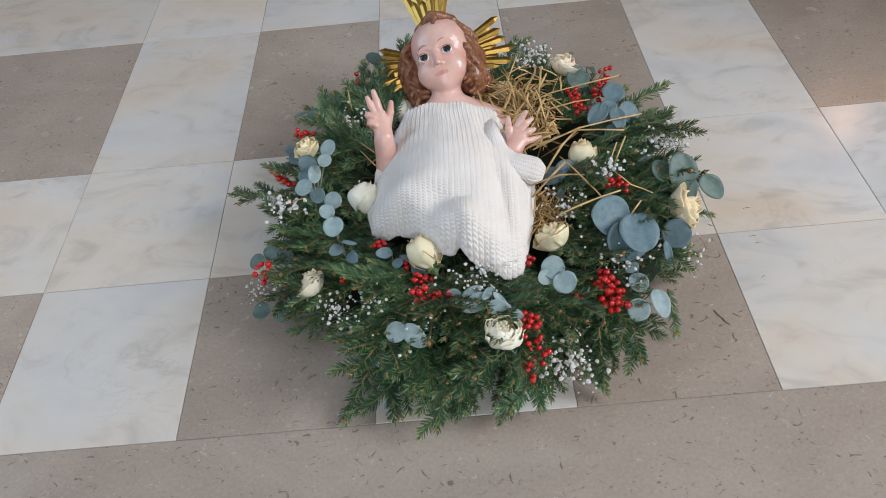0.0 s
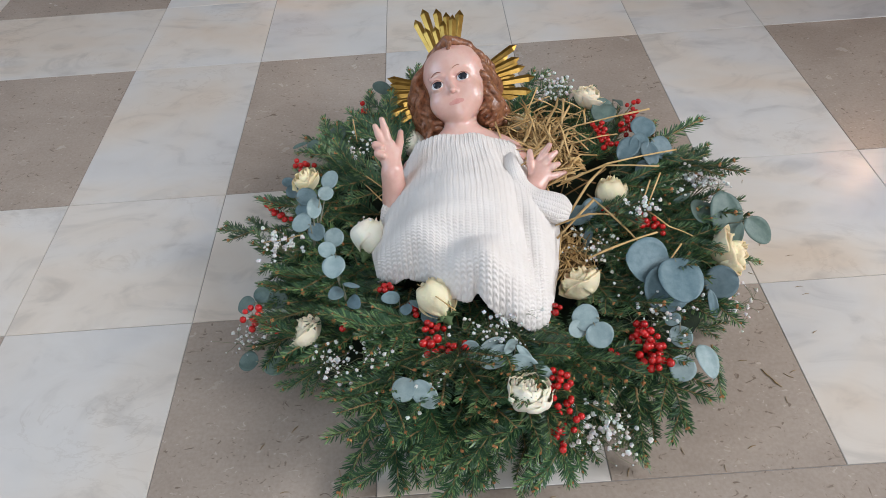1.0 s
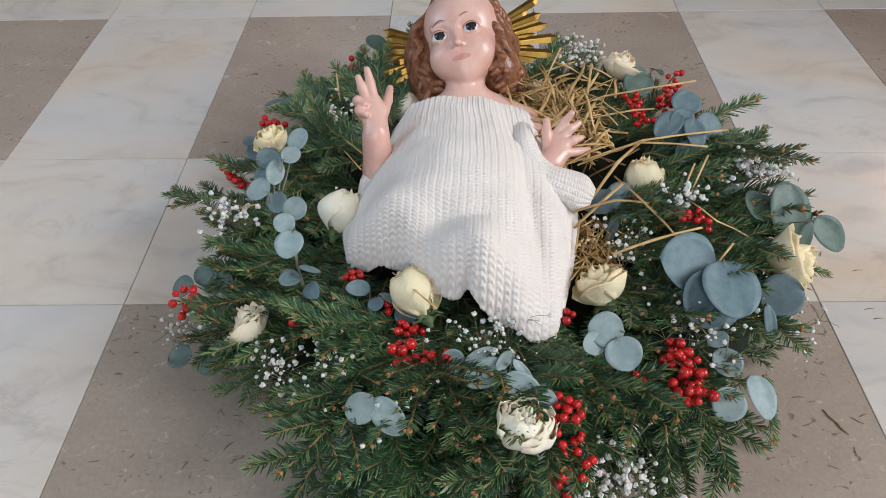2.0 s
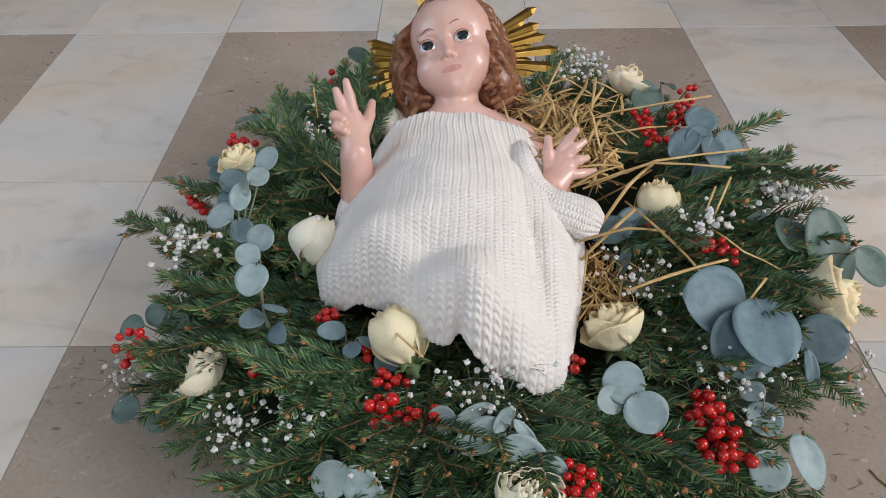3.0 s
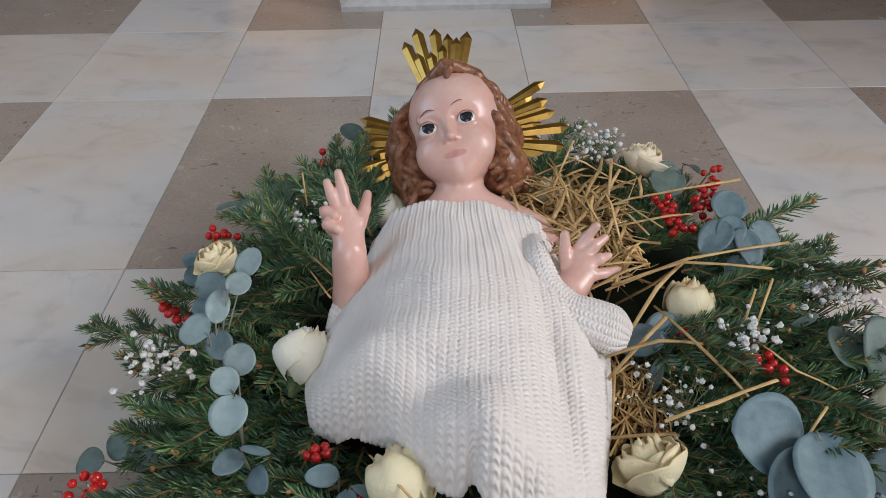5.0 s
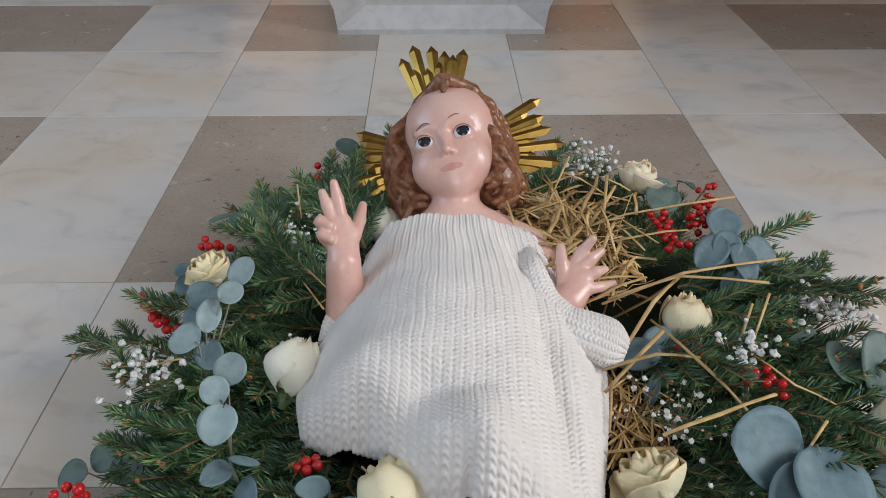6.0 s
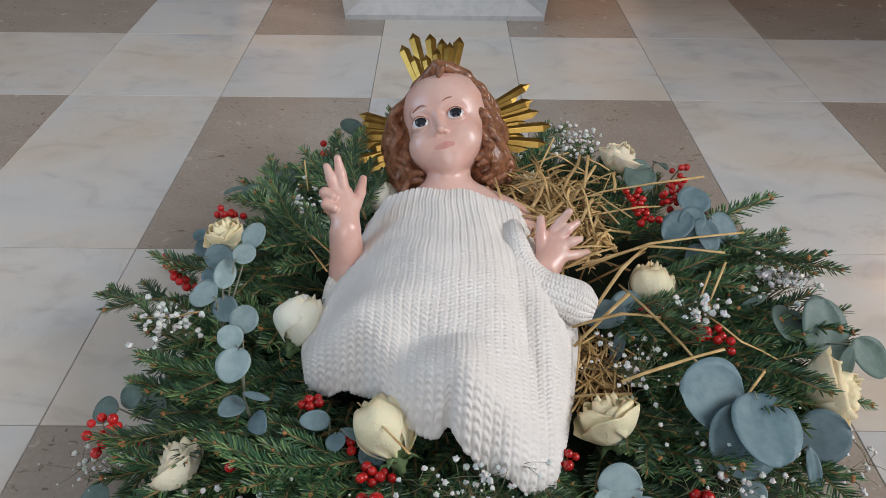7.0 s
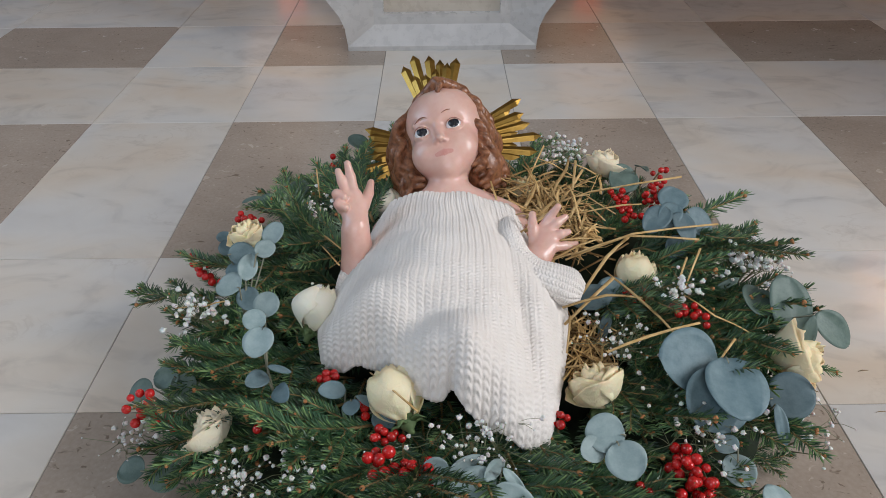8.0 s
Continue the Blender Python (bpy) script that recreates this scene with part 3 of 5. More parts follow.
    finger_r = [((0.259, 0.430, 0.173), (0.268, 0.436, 0.185), 0.0052, 0.0046), ((0.268, 0.436, 0.185), (0.277, 0.438, 0.199), 0.0046, 0.0034), ((0.267, 0.426, 0.174), (0.276, 0.430, 0.181), 0.0054, 0.0048), ((0.276, 0.430, 0.181), (0.287, 0.437, 0.185), 0.0048, 0.0034),
                ((0.272, 0.417, 0.170), (0.280, 0.419, 0.173), 0.0052, 0.0046), ((0.280, 0.419, 0.173), (0.290, 0.425, 0.172), 0.0046, 0.0032), ((0.273, 0.407, 0.163), (0.285, 0.412, 0.161), 0.0050, 0.0042), ((0.285, 0.412, 0.161), (0.300, 0.422, 0.156), 0.0042, 0.0032),
                ((0.250, 0.410, 0.160), (0.248, 0.428, 0.177), 0.0064, 0.0050), ((0.248, 0.428, 0.177), (0.2485, 0.442, 0.186), 0.0050, 0.0036)]
    for lo, hi, limbs, palm, fingers in (((-0.005, 0.38, 0.095), (0.105, 0.515, 0.245), left, palm_l, finger_l), ((0.205, 0.36, 0.095), (0.315, 0.515, 0.215), right, palm_r, finger_r)):
        c = Clay(lo, hi, 0.0013)
        for a, b, ra, rb in limbs:
            c.rod(a, b, ra, rb, 0.008)
        for a, b, ra, rb in palm:
            c.rod(a, b, ra, rb, 0.005)
        for a, b, ra, rb in fingers:
            c.rod(a, b, ra * 1.22, rb * 1.22, 0.0018)
        pts, faces = c.skin()
        n0 = len(g.v)
        g.v.extend(map(tuple, pts.tolist()))
        g.f.extend((faces + n0).tolist())
        g.m.extend([0] * len(faces))
    # trunk and bent legs beneath the cloth
    c = Clay((0.0, 0.15, 0.04), (0.30, 0.50, 0.22), 0.004)
    c.rod((0.147, 0.47, 0.105), (0.140, 0.34, 0.115), 0.046, 0.050, 0.01)
    c.rod((0.115, 0.34, 0.115), (0.085, 0.285, 0.120), 0.038, 0.028, 0.02)
    c.rod((0.165, 0.34, 0.115), (0.165, 0.245, 0.160), 0.038, 0.024, 0.02)
    pts, faces = c.skin()
    n0 = len(g.v)
    g.v.extend(map(tuple, pts.tolist()))
    g.f.extend((faces + n0).tolist())
    g.m.extend([0] * len(faces))
    # wavy hair: a cap and locks
    rnd = random.Random(4)
    c = Clay((0.030, 0.490, 0.09), (0.255, 0.700, 0.300), 0.0015)
    c.egg(on_face(0.005, 0.020, -0.052), (0.0575, 0.0610, 0.0540), TURN)
    c.egg(on_face(0.003, -0.006, 0.006), (0.0475, 0.0580, 0.0580), TURN, 0.004, cut=True)
    for s in (-1, 1):
        c.egg(on_face(0.049 * s, -0.010, -0.056), (0.015, 0.048, 0.026), TURN, 0.010)
        c.egg(on_face(0.046 * s, -0.040, -0.064), (0.017, 0.026, 0.024), TURN, 0.010)
        c.egg(on_face(0.056 * s, -0.032, -0.060), (0.012, 0.024, 0.016), TURN, 0.008)
        c.egg(on_face(0.036 * s, -0.046, -0.068), (0.020, 0.022, 0.020), TURN, 0.010)
        for k in range(10):
            depth = -0.022 - 0.0062 * k
            reach = (0.0510 if s < 0 else 0.0455) + 0.0014 * min(k, 5)
            low = -0.040 - 0.006 * (k % 3) - (0.010 if k > 1 else 0.0)
            turns = rnd.uniform(2.6, 3.4)
            phase = rnd.uniform(0, 6.28)
            last, r0 = None, rnd.uniform(0.0036, 0.0050)
            for i in range(41):
                t = i / 40
                u = 0.066 - (0.066 - low) * t ** 1.15
                bulge = math.sin(min(1.0, t * 2.3) * math.pi / 2)
                wave = min(1.0, 0.25 + 1.6 * t)
                r = s * ((0.004 + 0.0012 * k) + (reach - 0.004) * bulge + 0.0062 * wave * math.sin(turns * 6.28 * t + phase) + 0.006 * t - 0.016 * max(0.0, t - 0.75))
                n = depth - 0.004 * (1 - bulge) + 0.0058 * wave * math.cos(turns * 6.28 * t + phase) - 0.010 * t + (-0.006 if t < 0.25 else 0)
                p = on_face(r, u, n)
                if last is not None:
                    rr = r0 * (0.75 + 0.5 * math.sin(math.pi * min(1, t * 1.05)))
                    c.rod(last, p, rr, rr, 0.0016)
                last = p
            curl = [on_face(s * (reach - 0.004), low - 0.002, depth - 0.012), on_face(s * (reach - 0.016), low - 0.007, depth - 0.010)]
            c.rod(last, curl[0], 0.0052, 0.0056, 0.002)
            c.rod(curl[0], curl[1], 0.0056, 0.0036, 0.002)
    for a, b, ra in (((-0.012, 0.066, -0.012), (-0.002, 0.071, -0.004), 0.007), ((-0.002, 0.071, -0.004), (0.004, 0.063, 0.000), 0.006), ((0.004, 0.063, 0.000), (0.002, 0.056, -0.001), 0.0038),
                     ((0.016, 0.064, -0.013), (0.006, 0.069, -0.005), 0.007), ((-0.028, 0.060, -0.021), (-0.010, 0.069, -0.011), 0.007), ((0.032, 0.058, -0.023), (0.014, 0.068, -0.012), 0.007),
                     ((-0.042, 0.046, -0.030), (-0.026, 0.061, -0.020), 0.007), ((0.044, 0.044, -0.032), (0.030, 0.059, -0.022), 0.007)):
        c.rod(on_face(a[0], a[1] - 0.005, a[2] + 0.001), on_face(b[0], b[1] - 0.005, b[2] + 0.001), ra * 1.15, ra * 0.95, 0.0025)
    pts, faces = c.skin()
    n0 = len(g.v)
    g.v.extend(map(tuple, pts.tolist()))
    g.f.extend((faces + n0).tolist())
    g.m.extend([1] * len(faces))
    g.uv.extend([[(0, 0)] * 4] * (len(g.f) - len(g.uv)))
    # painted eyes and brows
    out = Matrix(TURN.tolist()) @ Euler((radians(-4), radians(4), 0)).to_matrix()
    for s in (-1, 1):
        g.ball(on_face(0.0205 * s, -0.0005, -0.0091), 0.0119 * HEAD, 28, 26, [3] * 5 + [2] * 21, out)
        arc = [on_face(s * (0.0095 + 0.0185 * t), 0.0128 + 0.0055 * math.sin(math.pi * (0.12 + 0.80 * t)), 0.0052 + 0.0008 * s - 0.0085 * t * t) for t in (0, 0.2, 0.4, 0.6, 0.8, 1.0)]
        g.tube(arc, [0.0003, 0.0006, 0.0008, 0.0008, 0.0006, 0.0003], 5, 5)
        lash = [on_face(s * 0.0205 + 0.0098 * a, -0.0006 + 0.0063 * math.sqrt(max(0.0, 1 - a * a)), 0.0036 - 0.0046 * a * a) for a in (-1, -0.8, -0.5, -0.2, 0.2, 0.5, 0.8, 1)]
        g.tube(lash, [0.0002, 0.0004, 0.0005, 0.0005, 0.0005, 0.0005, 0.0004, 0.0002], 5, 5)
    thing("infant_statue", "glossy painted plaster infant statue with brown wavy hair lying on straw", "statue", mesh=g.mesh("infant_statue", [SKIN, HAIR, EYE_WHITE, EYE_DARK, LIP, BROW]))


infant_statue()


# ---- gilded halo of three bundles of rays ----
def halo():
    across = Vector((0.985, 0.06, 0.157)).normalized()
    out = Vector((-0.10, -0.544, 0.86)).normalized()
    up = out.cross(across).normalized()
    across = up.cross(out)
    m = Matrix((across, up, out)).transposed().to_4x4()
    top = thing("halo", "gilded metal halo of pointed rays fixed behind the statue's head", "halo")
    top.matrix_world = Matrix.Translation((0.140, 0.648, 0.168)) @ m
    rnd = random.Random(8)
    g = Geo()
    g.tube([(0.022 * math.cos(a), 0.022 * math.sin(a), -0.006) for a in np.linspace(0, 2 * math.pi, 25)], 0.004, 8)
    part("ring", g.mesh("ring", GOLD), top)
    lengths = (0.76, 0.92, 0.80, 1.0, 0.86, 0.96, 0.78, 0.9)
    for middle, spread, count, reach in ((89, 31, 9, 0.170), (2, 44, 10, 0.146), (176, 44, 9, 0.130)):
        for k in range(count):
            a = radians(middle + spread * (k / (count - 1) - 0.5) + rnd.uniform(-1.0, 1.0))
            r1 = reach * lengths[(k * 3 + count) % 8]
            w0, w1, ridge = 0.0034, 0.0074 + rnd.uniform(-0.0006, 0.0006), 0.0030
            d, s, n = Vector((math.cos(a), math.sin(a), 0)), Vector((-math.sin(a), math.cos(a), 0)), Vector((0, 0, 1))
            lift = n * (0.0015 * (k % 2) + rnd.uniform(0, 0.001))
            g = Geo()
            r0, rs = 0.020, r1 - 0.011
            v = [d * r0 - s * w0, d * r0 + n * ridge * 0.6, d * r0 + s * w0, d * r0 - n * 0.001,
                 d * rs - s * w1, d * rs + n * ridge, d * rs + s * w1, d * rs - n * 0.0012, d * r1 + n * 0.0002]
            v = [p + lift for p in v]
            g.add(v, [(0, 1, 5, 4), (1, 2, 6, 5), (2, 3, 7, 6), (3, 0, 4, 7), (4, 5, 8), (5, 6, 8), (6, 7, 8), (7, 4, 8), (3, 2, 1, 0)])
            part("ray", g.mesh("ray", GOLD, False), top)


halo()


# ---- knitted blanket over the statue ----
def smooth_table(v, at, values):
    """A soft curve through a few values."""
    x = np.linspace(0, 1, 201)
    y = np.interp(x, at, values)
    for _ in range(3):
        y = np.convolve(np.pad(y, 6, mode="reflect", reflect_type="odd"), np.ones(13) / 13, "valid")
    return np.interp(v, x, y)


def stitches(u, v, columns, rows):
    """Relief of knitted loops: columns of V-shaped stitches with a deep groove between them and a shallow one down the middle."""
    a = np.abs((u * columns) % 1 - 0.5)
    column = np.clip(1 - (2 * a) ** 3.5, 0, 1) ** 0.7
    middle = 1 - 0.14 * np.exp(-(a / 0.075) ** 2)
    beat = 0.5 + 0.5 * np.cos(2 * np.pi * (v * rows - 1.3 * a + 0.37 * np.floor(u * columns)))
    return column * middle * (0.34 + 0.66 * beat ** 0.8)


def knit_sheet(name, p, relief_of, thick, parent=None, label=""):
    """A thick sheet from an array of points, with relief on its face."""
    du, dv = np.gradient(p, axis=1), np.gradient(p, axis=0)
    n = np.cross(du, dv)
    n /= np.maximum(np.linalg.norm(n, axis=-1, keepdims=True), 1e-9)
    if n[..., 2].mean() < 0:
        n = -n
    face, back = p + n * relief_of[..., None], p - n * thick
    rows, cols = p.shape[:2]
    count = rows * cols
    flip = np.cross(du, dv)[..., 2].mean() < 0
    g = Geo()
    g.v = face.reshape(-1, 3).tolist() + back.reshape(-1, 3).tolist()
    g.f = grid_faces(rows, cols, 0, flip) + grid_faces(rows, cols, count, not flip)
    edge = [i for i in range(cols)] + [r * cols + cols - 1 for r in range(1, rows)] + [(rows - 1) * cols + i for i in range(cols - 2, -1, -1)] + [r * cols for r in range(rows - 2, 0, -1)]
    for a, b in zip(edge, edge[1:] + edge[:1]):
        g.f.append([b, a, a + count, b + count] if not flip else [a, b, b + count, a + count])
    g.m = [0] * len(g.f)
    g.uv = [[(0, 0)] * 4] * len(g.f)
    me = g.mesh(name, KNIT)
    return part(name, me, parent, label) if parent else me


def knitted_blanket():
    top = thing("knitted_blanket", "cream hand-knitted woollen blanket draped over the statue", "blanket")
    columns, rows = 34, 80
    u, v = np.meshgrid(np.linspace(0, 1, columns * 7 + 1), np.linspace(0, 1, rows * 5 + 1))
    xl = smooth_table(v, (0, 0.10, 0.36, 0.62, 0.85, 1), (0.076, 0.064, 0.036, 0.012, 0.000, 0.008))
    xr = smooth_table(v, (0, 0.15, 0.30, 0.42, 0.55, 0.74, 0.94, 1), (0.230, 0.244, 0.268, 0.281, 0.280, 0.266, 0.247, 0.238))
    y0 = smooth_table(u, (0, 0.3, 0.65, 1), (0.526, 0.528, 0.524, 0.504))
    y1 = smooth_table(u, (0, 0.10, 0.20, 0.30, 0.40, 0.50, 0.60, 0.72, 0.88, 1), (0.284, 0.262, 0.254, 0.246, 0.218, 0.194, 0.184, 0.170, 0.158, 0.168))
    x, y = xl + (xr - xl) * u, y0 + (y1 - y0) * v
    crest = smooth_table(v, (0, 0.25, 0.5, 0.75, 0.9, 1), (0.169, 0.184, 0.201, 0.199, 0.192, 0.168))
    side = np.where(u < 0.5, smooth_table(v, (0, 0.3, 0.6, 0.85, 1), (0.158, 0.134, 0.112, 0.114, 0.116)), smooth_table(v, (0, 0.3, 0.6, 0.85, 1), (0.160, 0.136, 0.118, 0.116, 0.124)))
    z = side + (crest - side) * (1 - np.abs(2 * u - 1) ** 2.3)

    def hump(cx, cy, sx, sy, a, turn=0.0):
        p, q = (x - cx) * math.cos(turn) + (y - cy) * math.sin(turn), (y - cy) * math.cos(turn) - (x - cx) * math.sin(turn)
        return a * np.exp(-(p / sx) ** 2 - (q / sy) ** 2)

    # knees, the hollow between them, the trough beside the hanging right panel
    z = z + hump(0.163, 0.216, 0.030, 0.036, 0.022) + hump(0.066, 0.292, 0.034, 0.030, 0.016)
    z = z - hump(0.112, 0.255, 0.020, 0.050, 0.008, -0.6) - hump(0.150, 0.262, 0.030, 0.014, 0.007)
    z = z - hump(0.219, 0.285, 0.012, 0.075, 0.011, 0.08) + hump(0.246, 0.27, 0.014, 0.10, 0.006)
    z = z + hump(0.125, 0.330, 0.045, 0.06, 0.006) - hump(0.206, 0.450, 0.012, 0.040, 0.006, 0.2)
    # soft creases: from the shoulder to the hand-held fold, and down the left flank
    z = z + 0.0008 * np.sin((x + 0.30 * y) * 120) * np.exp(-((y - 0.47) / 0.05) ** 2)
    z = z + 0.0012 * np.sin((x - 0.55 * y) * 105 + 1.0) * np.clip((0.11 - x) / 0.06, 0, 1)
    z = z + 0.0016 * np.sin(x * 150 + 14 * y) * np.clip((v - 0.80) / 0.2, 0, 1) * np.clip((x - 0.16) / 0.03, 0, 1)
    # hem: a notch beside the knee, curling under at the left, a rolled edge
    y = y + 0.011 * np.exp(-((u - 0.605) / 0.026) ** 2) * np.clip((v - 0.90) / 0.10, 0, 1) ** 1.4
    z = z - 0.016 * np.clip((u - 0.60) / 0.06, 0, 1) * np.clip((v - 0.90) / 0.10, 0, 1) ** 1.3
    z = z - 0.020 * np.clip((v - 0.90) / 0.10, 0, 1) ** 2 * np.clip((0.62 - u) / 0.1, 0, 1)
    z = z + 0.004 * np.sin(u * 41) * np.clip((v - 0.88) / 0.12, 0, 1)
    rim = np.clip((v - 0.965) / 0.035, 0, 1) ** 2
    z = z - 0.010 * rim
    z = z - 0.008 * np.clip((0.03 - v) / 0.03, 0, 1) ** 2
    wob = np.vectorize(lambda a, b: noise.noise(Vector((a * 28, b * 28, 3.1))))(x[::5, ::7], y[::5, ::7])
    rr, cc = np.linspace(0, wob.shape[0] - 1, x.shape[0]), np.linspace(0, wob.shape[1] - 1, x.shape[1])
    i, j = np.floor(rr).astype(int), np.floor(cc).astype(int)
    i1, j1 = np.minimum(i + 1, wob.shape[0] - 1), np.minimum(j + 1, wob.shape[1] - 1)
    fr, fc = (rr - i)[:, None], (cc - j)[None, :]
    wob = (wob[i][:, j] * (1 - fr) + wob[i1][:, j] * fr) * (1 - fc) + (wob[i][:, j1] * (1 - fr) + wob[i1][:, j1] * fr) * fc
    z = z + wob * 0.0030
    knit_sheet("cloth", np.stack([x, y, z], -1), 0.0030 * np.clip(np.minimum(u, 1 - u) / 0.03, 0.4, 1) * (1 + 0.25 * wob) * stitches(0.28 * u + 0.72 * (x - 0.012) / 0.245 + wob * 0.006, v + wob * 0.005, 31, rows), 0.003, top)

    def rolled(name, path, radii, around, loops, squash, label):
        pts = [Vector(p) for p in path]
        t = np.linspace(0, 1, 260)
        cen = np.stack([smooth_table(t, np.linspace(0, 1, len(pts)), [p[k] for p in pts]) for k in range(3)], -1)
        rad = smooth_table(t, np.linspace(0, 1, len(radii)), radii)
        along = np.gradient(cen, axis=0)
        along /= np.linalg.norm(along, axis=-1, keepdims=True)
        side = np.cross(along, (0, 0, 1.0))
        side /= np.linalg.norm(side, axis=-1, keepdims=True)
        up = np.cross(side, along)
        a = np.linspace(0, 2 * np.pi, around * 8 + 1)
        relief_of = 0.0026 * stitches(a[None, :] / (2 * np.pi) + t[:, None] * 0.08, t[:, None] + a[None, :] * 0, around, loops)
        r = rad[:, None] + relief_of + 0.0015 * np.sin(3 * a[None, :] + 9 * t[:, None])
        p = cen[:, None] + side[:, None] * (np.cos(a)[None, :] * r)[..., None] + up[:, None] * (np.sin(a)[None, :] * r * squash)[..., None]
        g = Geo()
        g.v = p.reshape(-1, 3).tolist()
        g.f = grid_faces(len(t), len(a), 0, True)
        g.m = [0] * len(g.f)
        g.uv = [[(0, 0)] * 4] * len(g.f)
        for row in (0, len(t) - 1):
            g.add([cen[row]] + p[row].tolist(), [(0, k + 1, k + 2) for k in range(len(a) - 1)])
        part(name, g.mesh(name, KNIT), top, label)

    rolled("sleeve_fold", [(0.214, 0.505, 0.134), (0.220, 0.462, 0.160), (0.219, 0.422, 0.168), (0.223, 0.388, 0.162), (0.240, 0.364, 0.156), (0.264, 0.352, 0.154), (0.282, 0.346, 0.150), (0.294, 0.343, 0.146)], [0.003, 0.010, 0.015, 0.018, 0.020, 0.022, 0.023, 0.012], 18, 46, 0.80, "rolled knitted fold round the forearm")
    rolled("side_fold", [(0.060, 0.440, 0.128), (0.042, 0.425, 0.126), (0.030, 0.405, 0.122), (0.022, 0.380, 0.118)], [0.009, 0.012, 0.012, 0.008], 11, 16, 0.9, "rolled knitted fold")


knitted_blanket()


# ---- the wreath of spruce ----
MIDDLE = Vector((0.185, 0.40, 0.0))


def outward(p):
    d = Vector((p[0] - MIDDLE.x, p[1] - MIDDLE.y, 0))
    return d.normalized() if d.length > 1e-6 else Vector((0, -1, 0))


def spruce_meshes(seed, length, needle, side_twigs):
    """A twig along +x that bends a little, combed with stiff needles and set with end buds; returns the twig's and the needles' meshes."""
    rnd = random.Random(seed)
    twig, leaves = Geo(), Geo()
    runs = []
    bend, sag = rnd.uniform(-0.22, 0.22), rnd.uniform(-0.10, 0.16)
    main = [Vector((length * t, bend * length * t * t, sag * length * t * t)) for t in np.linspace(0, 1, 9)]
    runs.append((main, 1.0))
    for k in range(side_twigs):
        t = 0.12 + 0.62 * k / max(1, side_twigs - 1) + rnd.uniform(-0.04, 0.04)
        s = 1 if k % 2 else -1
        o = main[max(0, min(8, int(t * 8)))]
        d = Vector((0.70, s * rnd.uniform(0.55, 0.85), rnd.uniform(-0.12, 0.25))).normalized()
        ln = length * (0.56 - 0.28 * t) * rnd.uniform(0.85, 1.15)
        runs.append(([o + d * ln * q + Vector((0.14 * ln * q * q, 0, 0.05 * ln * q * q)) for q in np.linspace(0, 1, 6)], 0.8))
    up0 = Vector((0, 0, 1))
    for pts, w in runs:
        twig.tube(pts, [0.0019 * w * (1 - 0.45 * i / (len(pts) - 1)) * (1 + 0.18 * (i % 2)) for i in range(len(pts))], 6)
        total = sum((b - a).length for a, b in zip(pts, pts[1:]))
        count = int(total / 0.00066)
        for i in range(count):
            t = (i + rnd.random()) / count
            q = t * (len(pts) - 1)
            j = min(int(q), len(pts) - 2)
            along = (pts[j + 1] - pts[j]).normalized()
            p = pts[j].lerp(pts[j + 1], q - j)
            lateral = along.cross(up0).normalized()
            up = lateral.cross(along)
            rank = rnd.random()
            a = rnd.choice((0, math.pi)) + rnd.gauss(0, 0.22) if rank < 0.52 else rnd.uniform(0.35, math.pi - 0.35)
            splay = rnd.gauss(1.02, 0.09) * (1.0 - 0.62 * t ** 7) * (1.0 if rank < 0.52 else 0.82)
            d = (along * math.cos(splay) + (lateral * math.cos(a) + up * abs(math.sin(a))) * math.sin(splay)).normalized()
            ln = needle * rnd.uniform(0.82, 1.08) * (1 - 0.30 * t ** 5) * (1.0 if rank < 0.52 else 0.84)
            s = d.cross(up0 + along * 0.2).normalized()
            n = s.cross(d)
            w0 = rnd.uniform(0.00066, 0.00084)
            v = []
            for f, wf in ((0.0, 0.6), (0.35, 1.0), (0.8, 0.85)):
                o = p + d * ln * f + (along * 0.10 - up * 0.04) * ln * f * f
                v += [o + s * w0 * wf, o + n * w0 * wf * 0.55, o - s * w0 * wf, o - n * w0 * wf * 0.35]
            v.append(p + d * ln + (along * 0.10 - up * 0.04) * ln)
            f = [(r + k, r + (k + 1) % 4, r + 4 + (k + 1) % 4, r + 4 + k) for r in (0, 4) for k in range(4)]
            leaves.add(v, f + [(8, 9, 12), (9, 10, 12), (10, 11, 12), (11, 8, 12)], 1 if rnd.random() < 0.15 + 0.36 * t * t else 0)
        for k in range(3 if w == 1.0 else 1):
            o = pts[-1] + Vector((rnd.uniform(-0.001, 0.002), rnd.uniform(-0.0026, 0.0026), rnd.uniform(-0.001, 0.0015)))
            twig.ball(o, rnd.uniform(0.0016, 0.0028), 7, 4, 1)
    return twig.mesh("spruce_branch", [TWIG, BUD]), leaves.mesh("needles", [NEEDLE, NEEDLE_PALE], False)


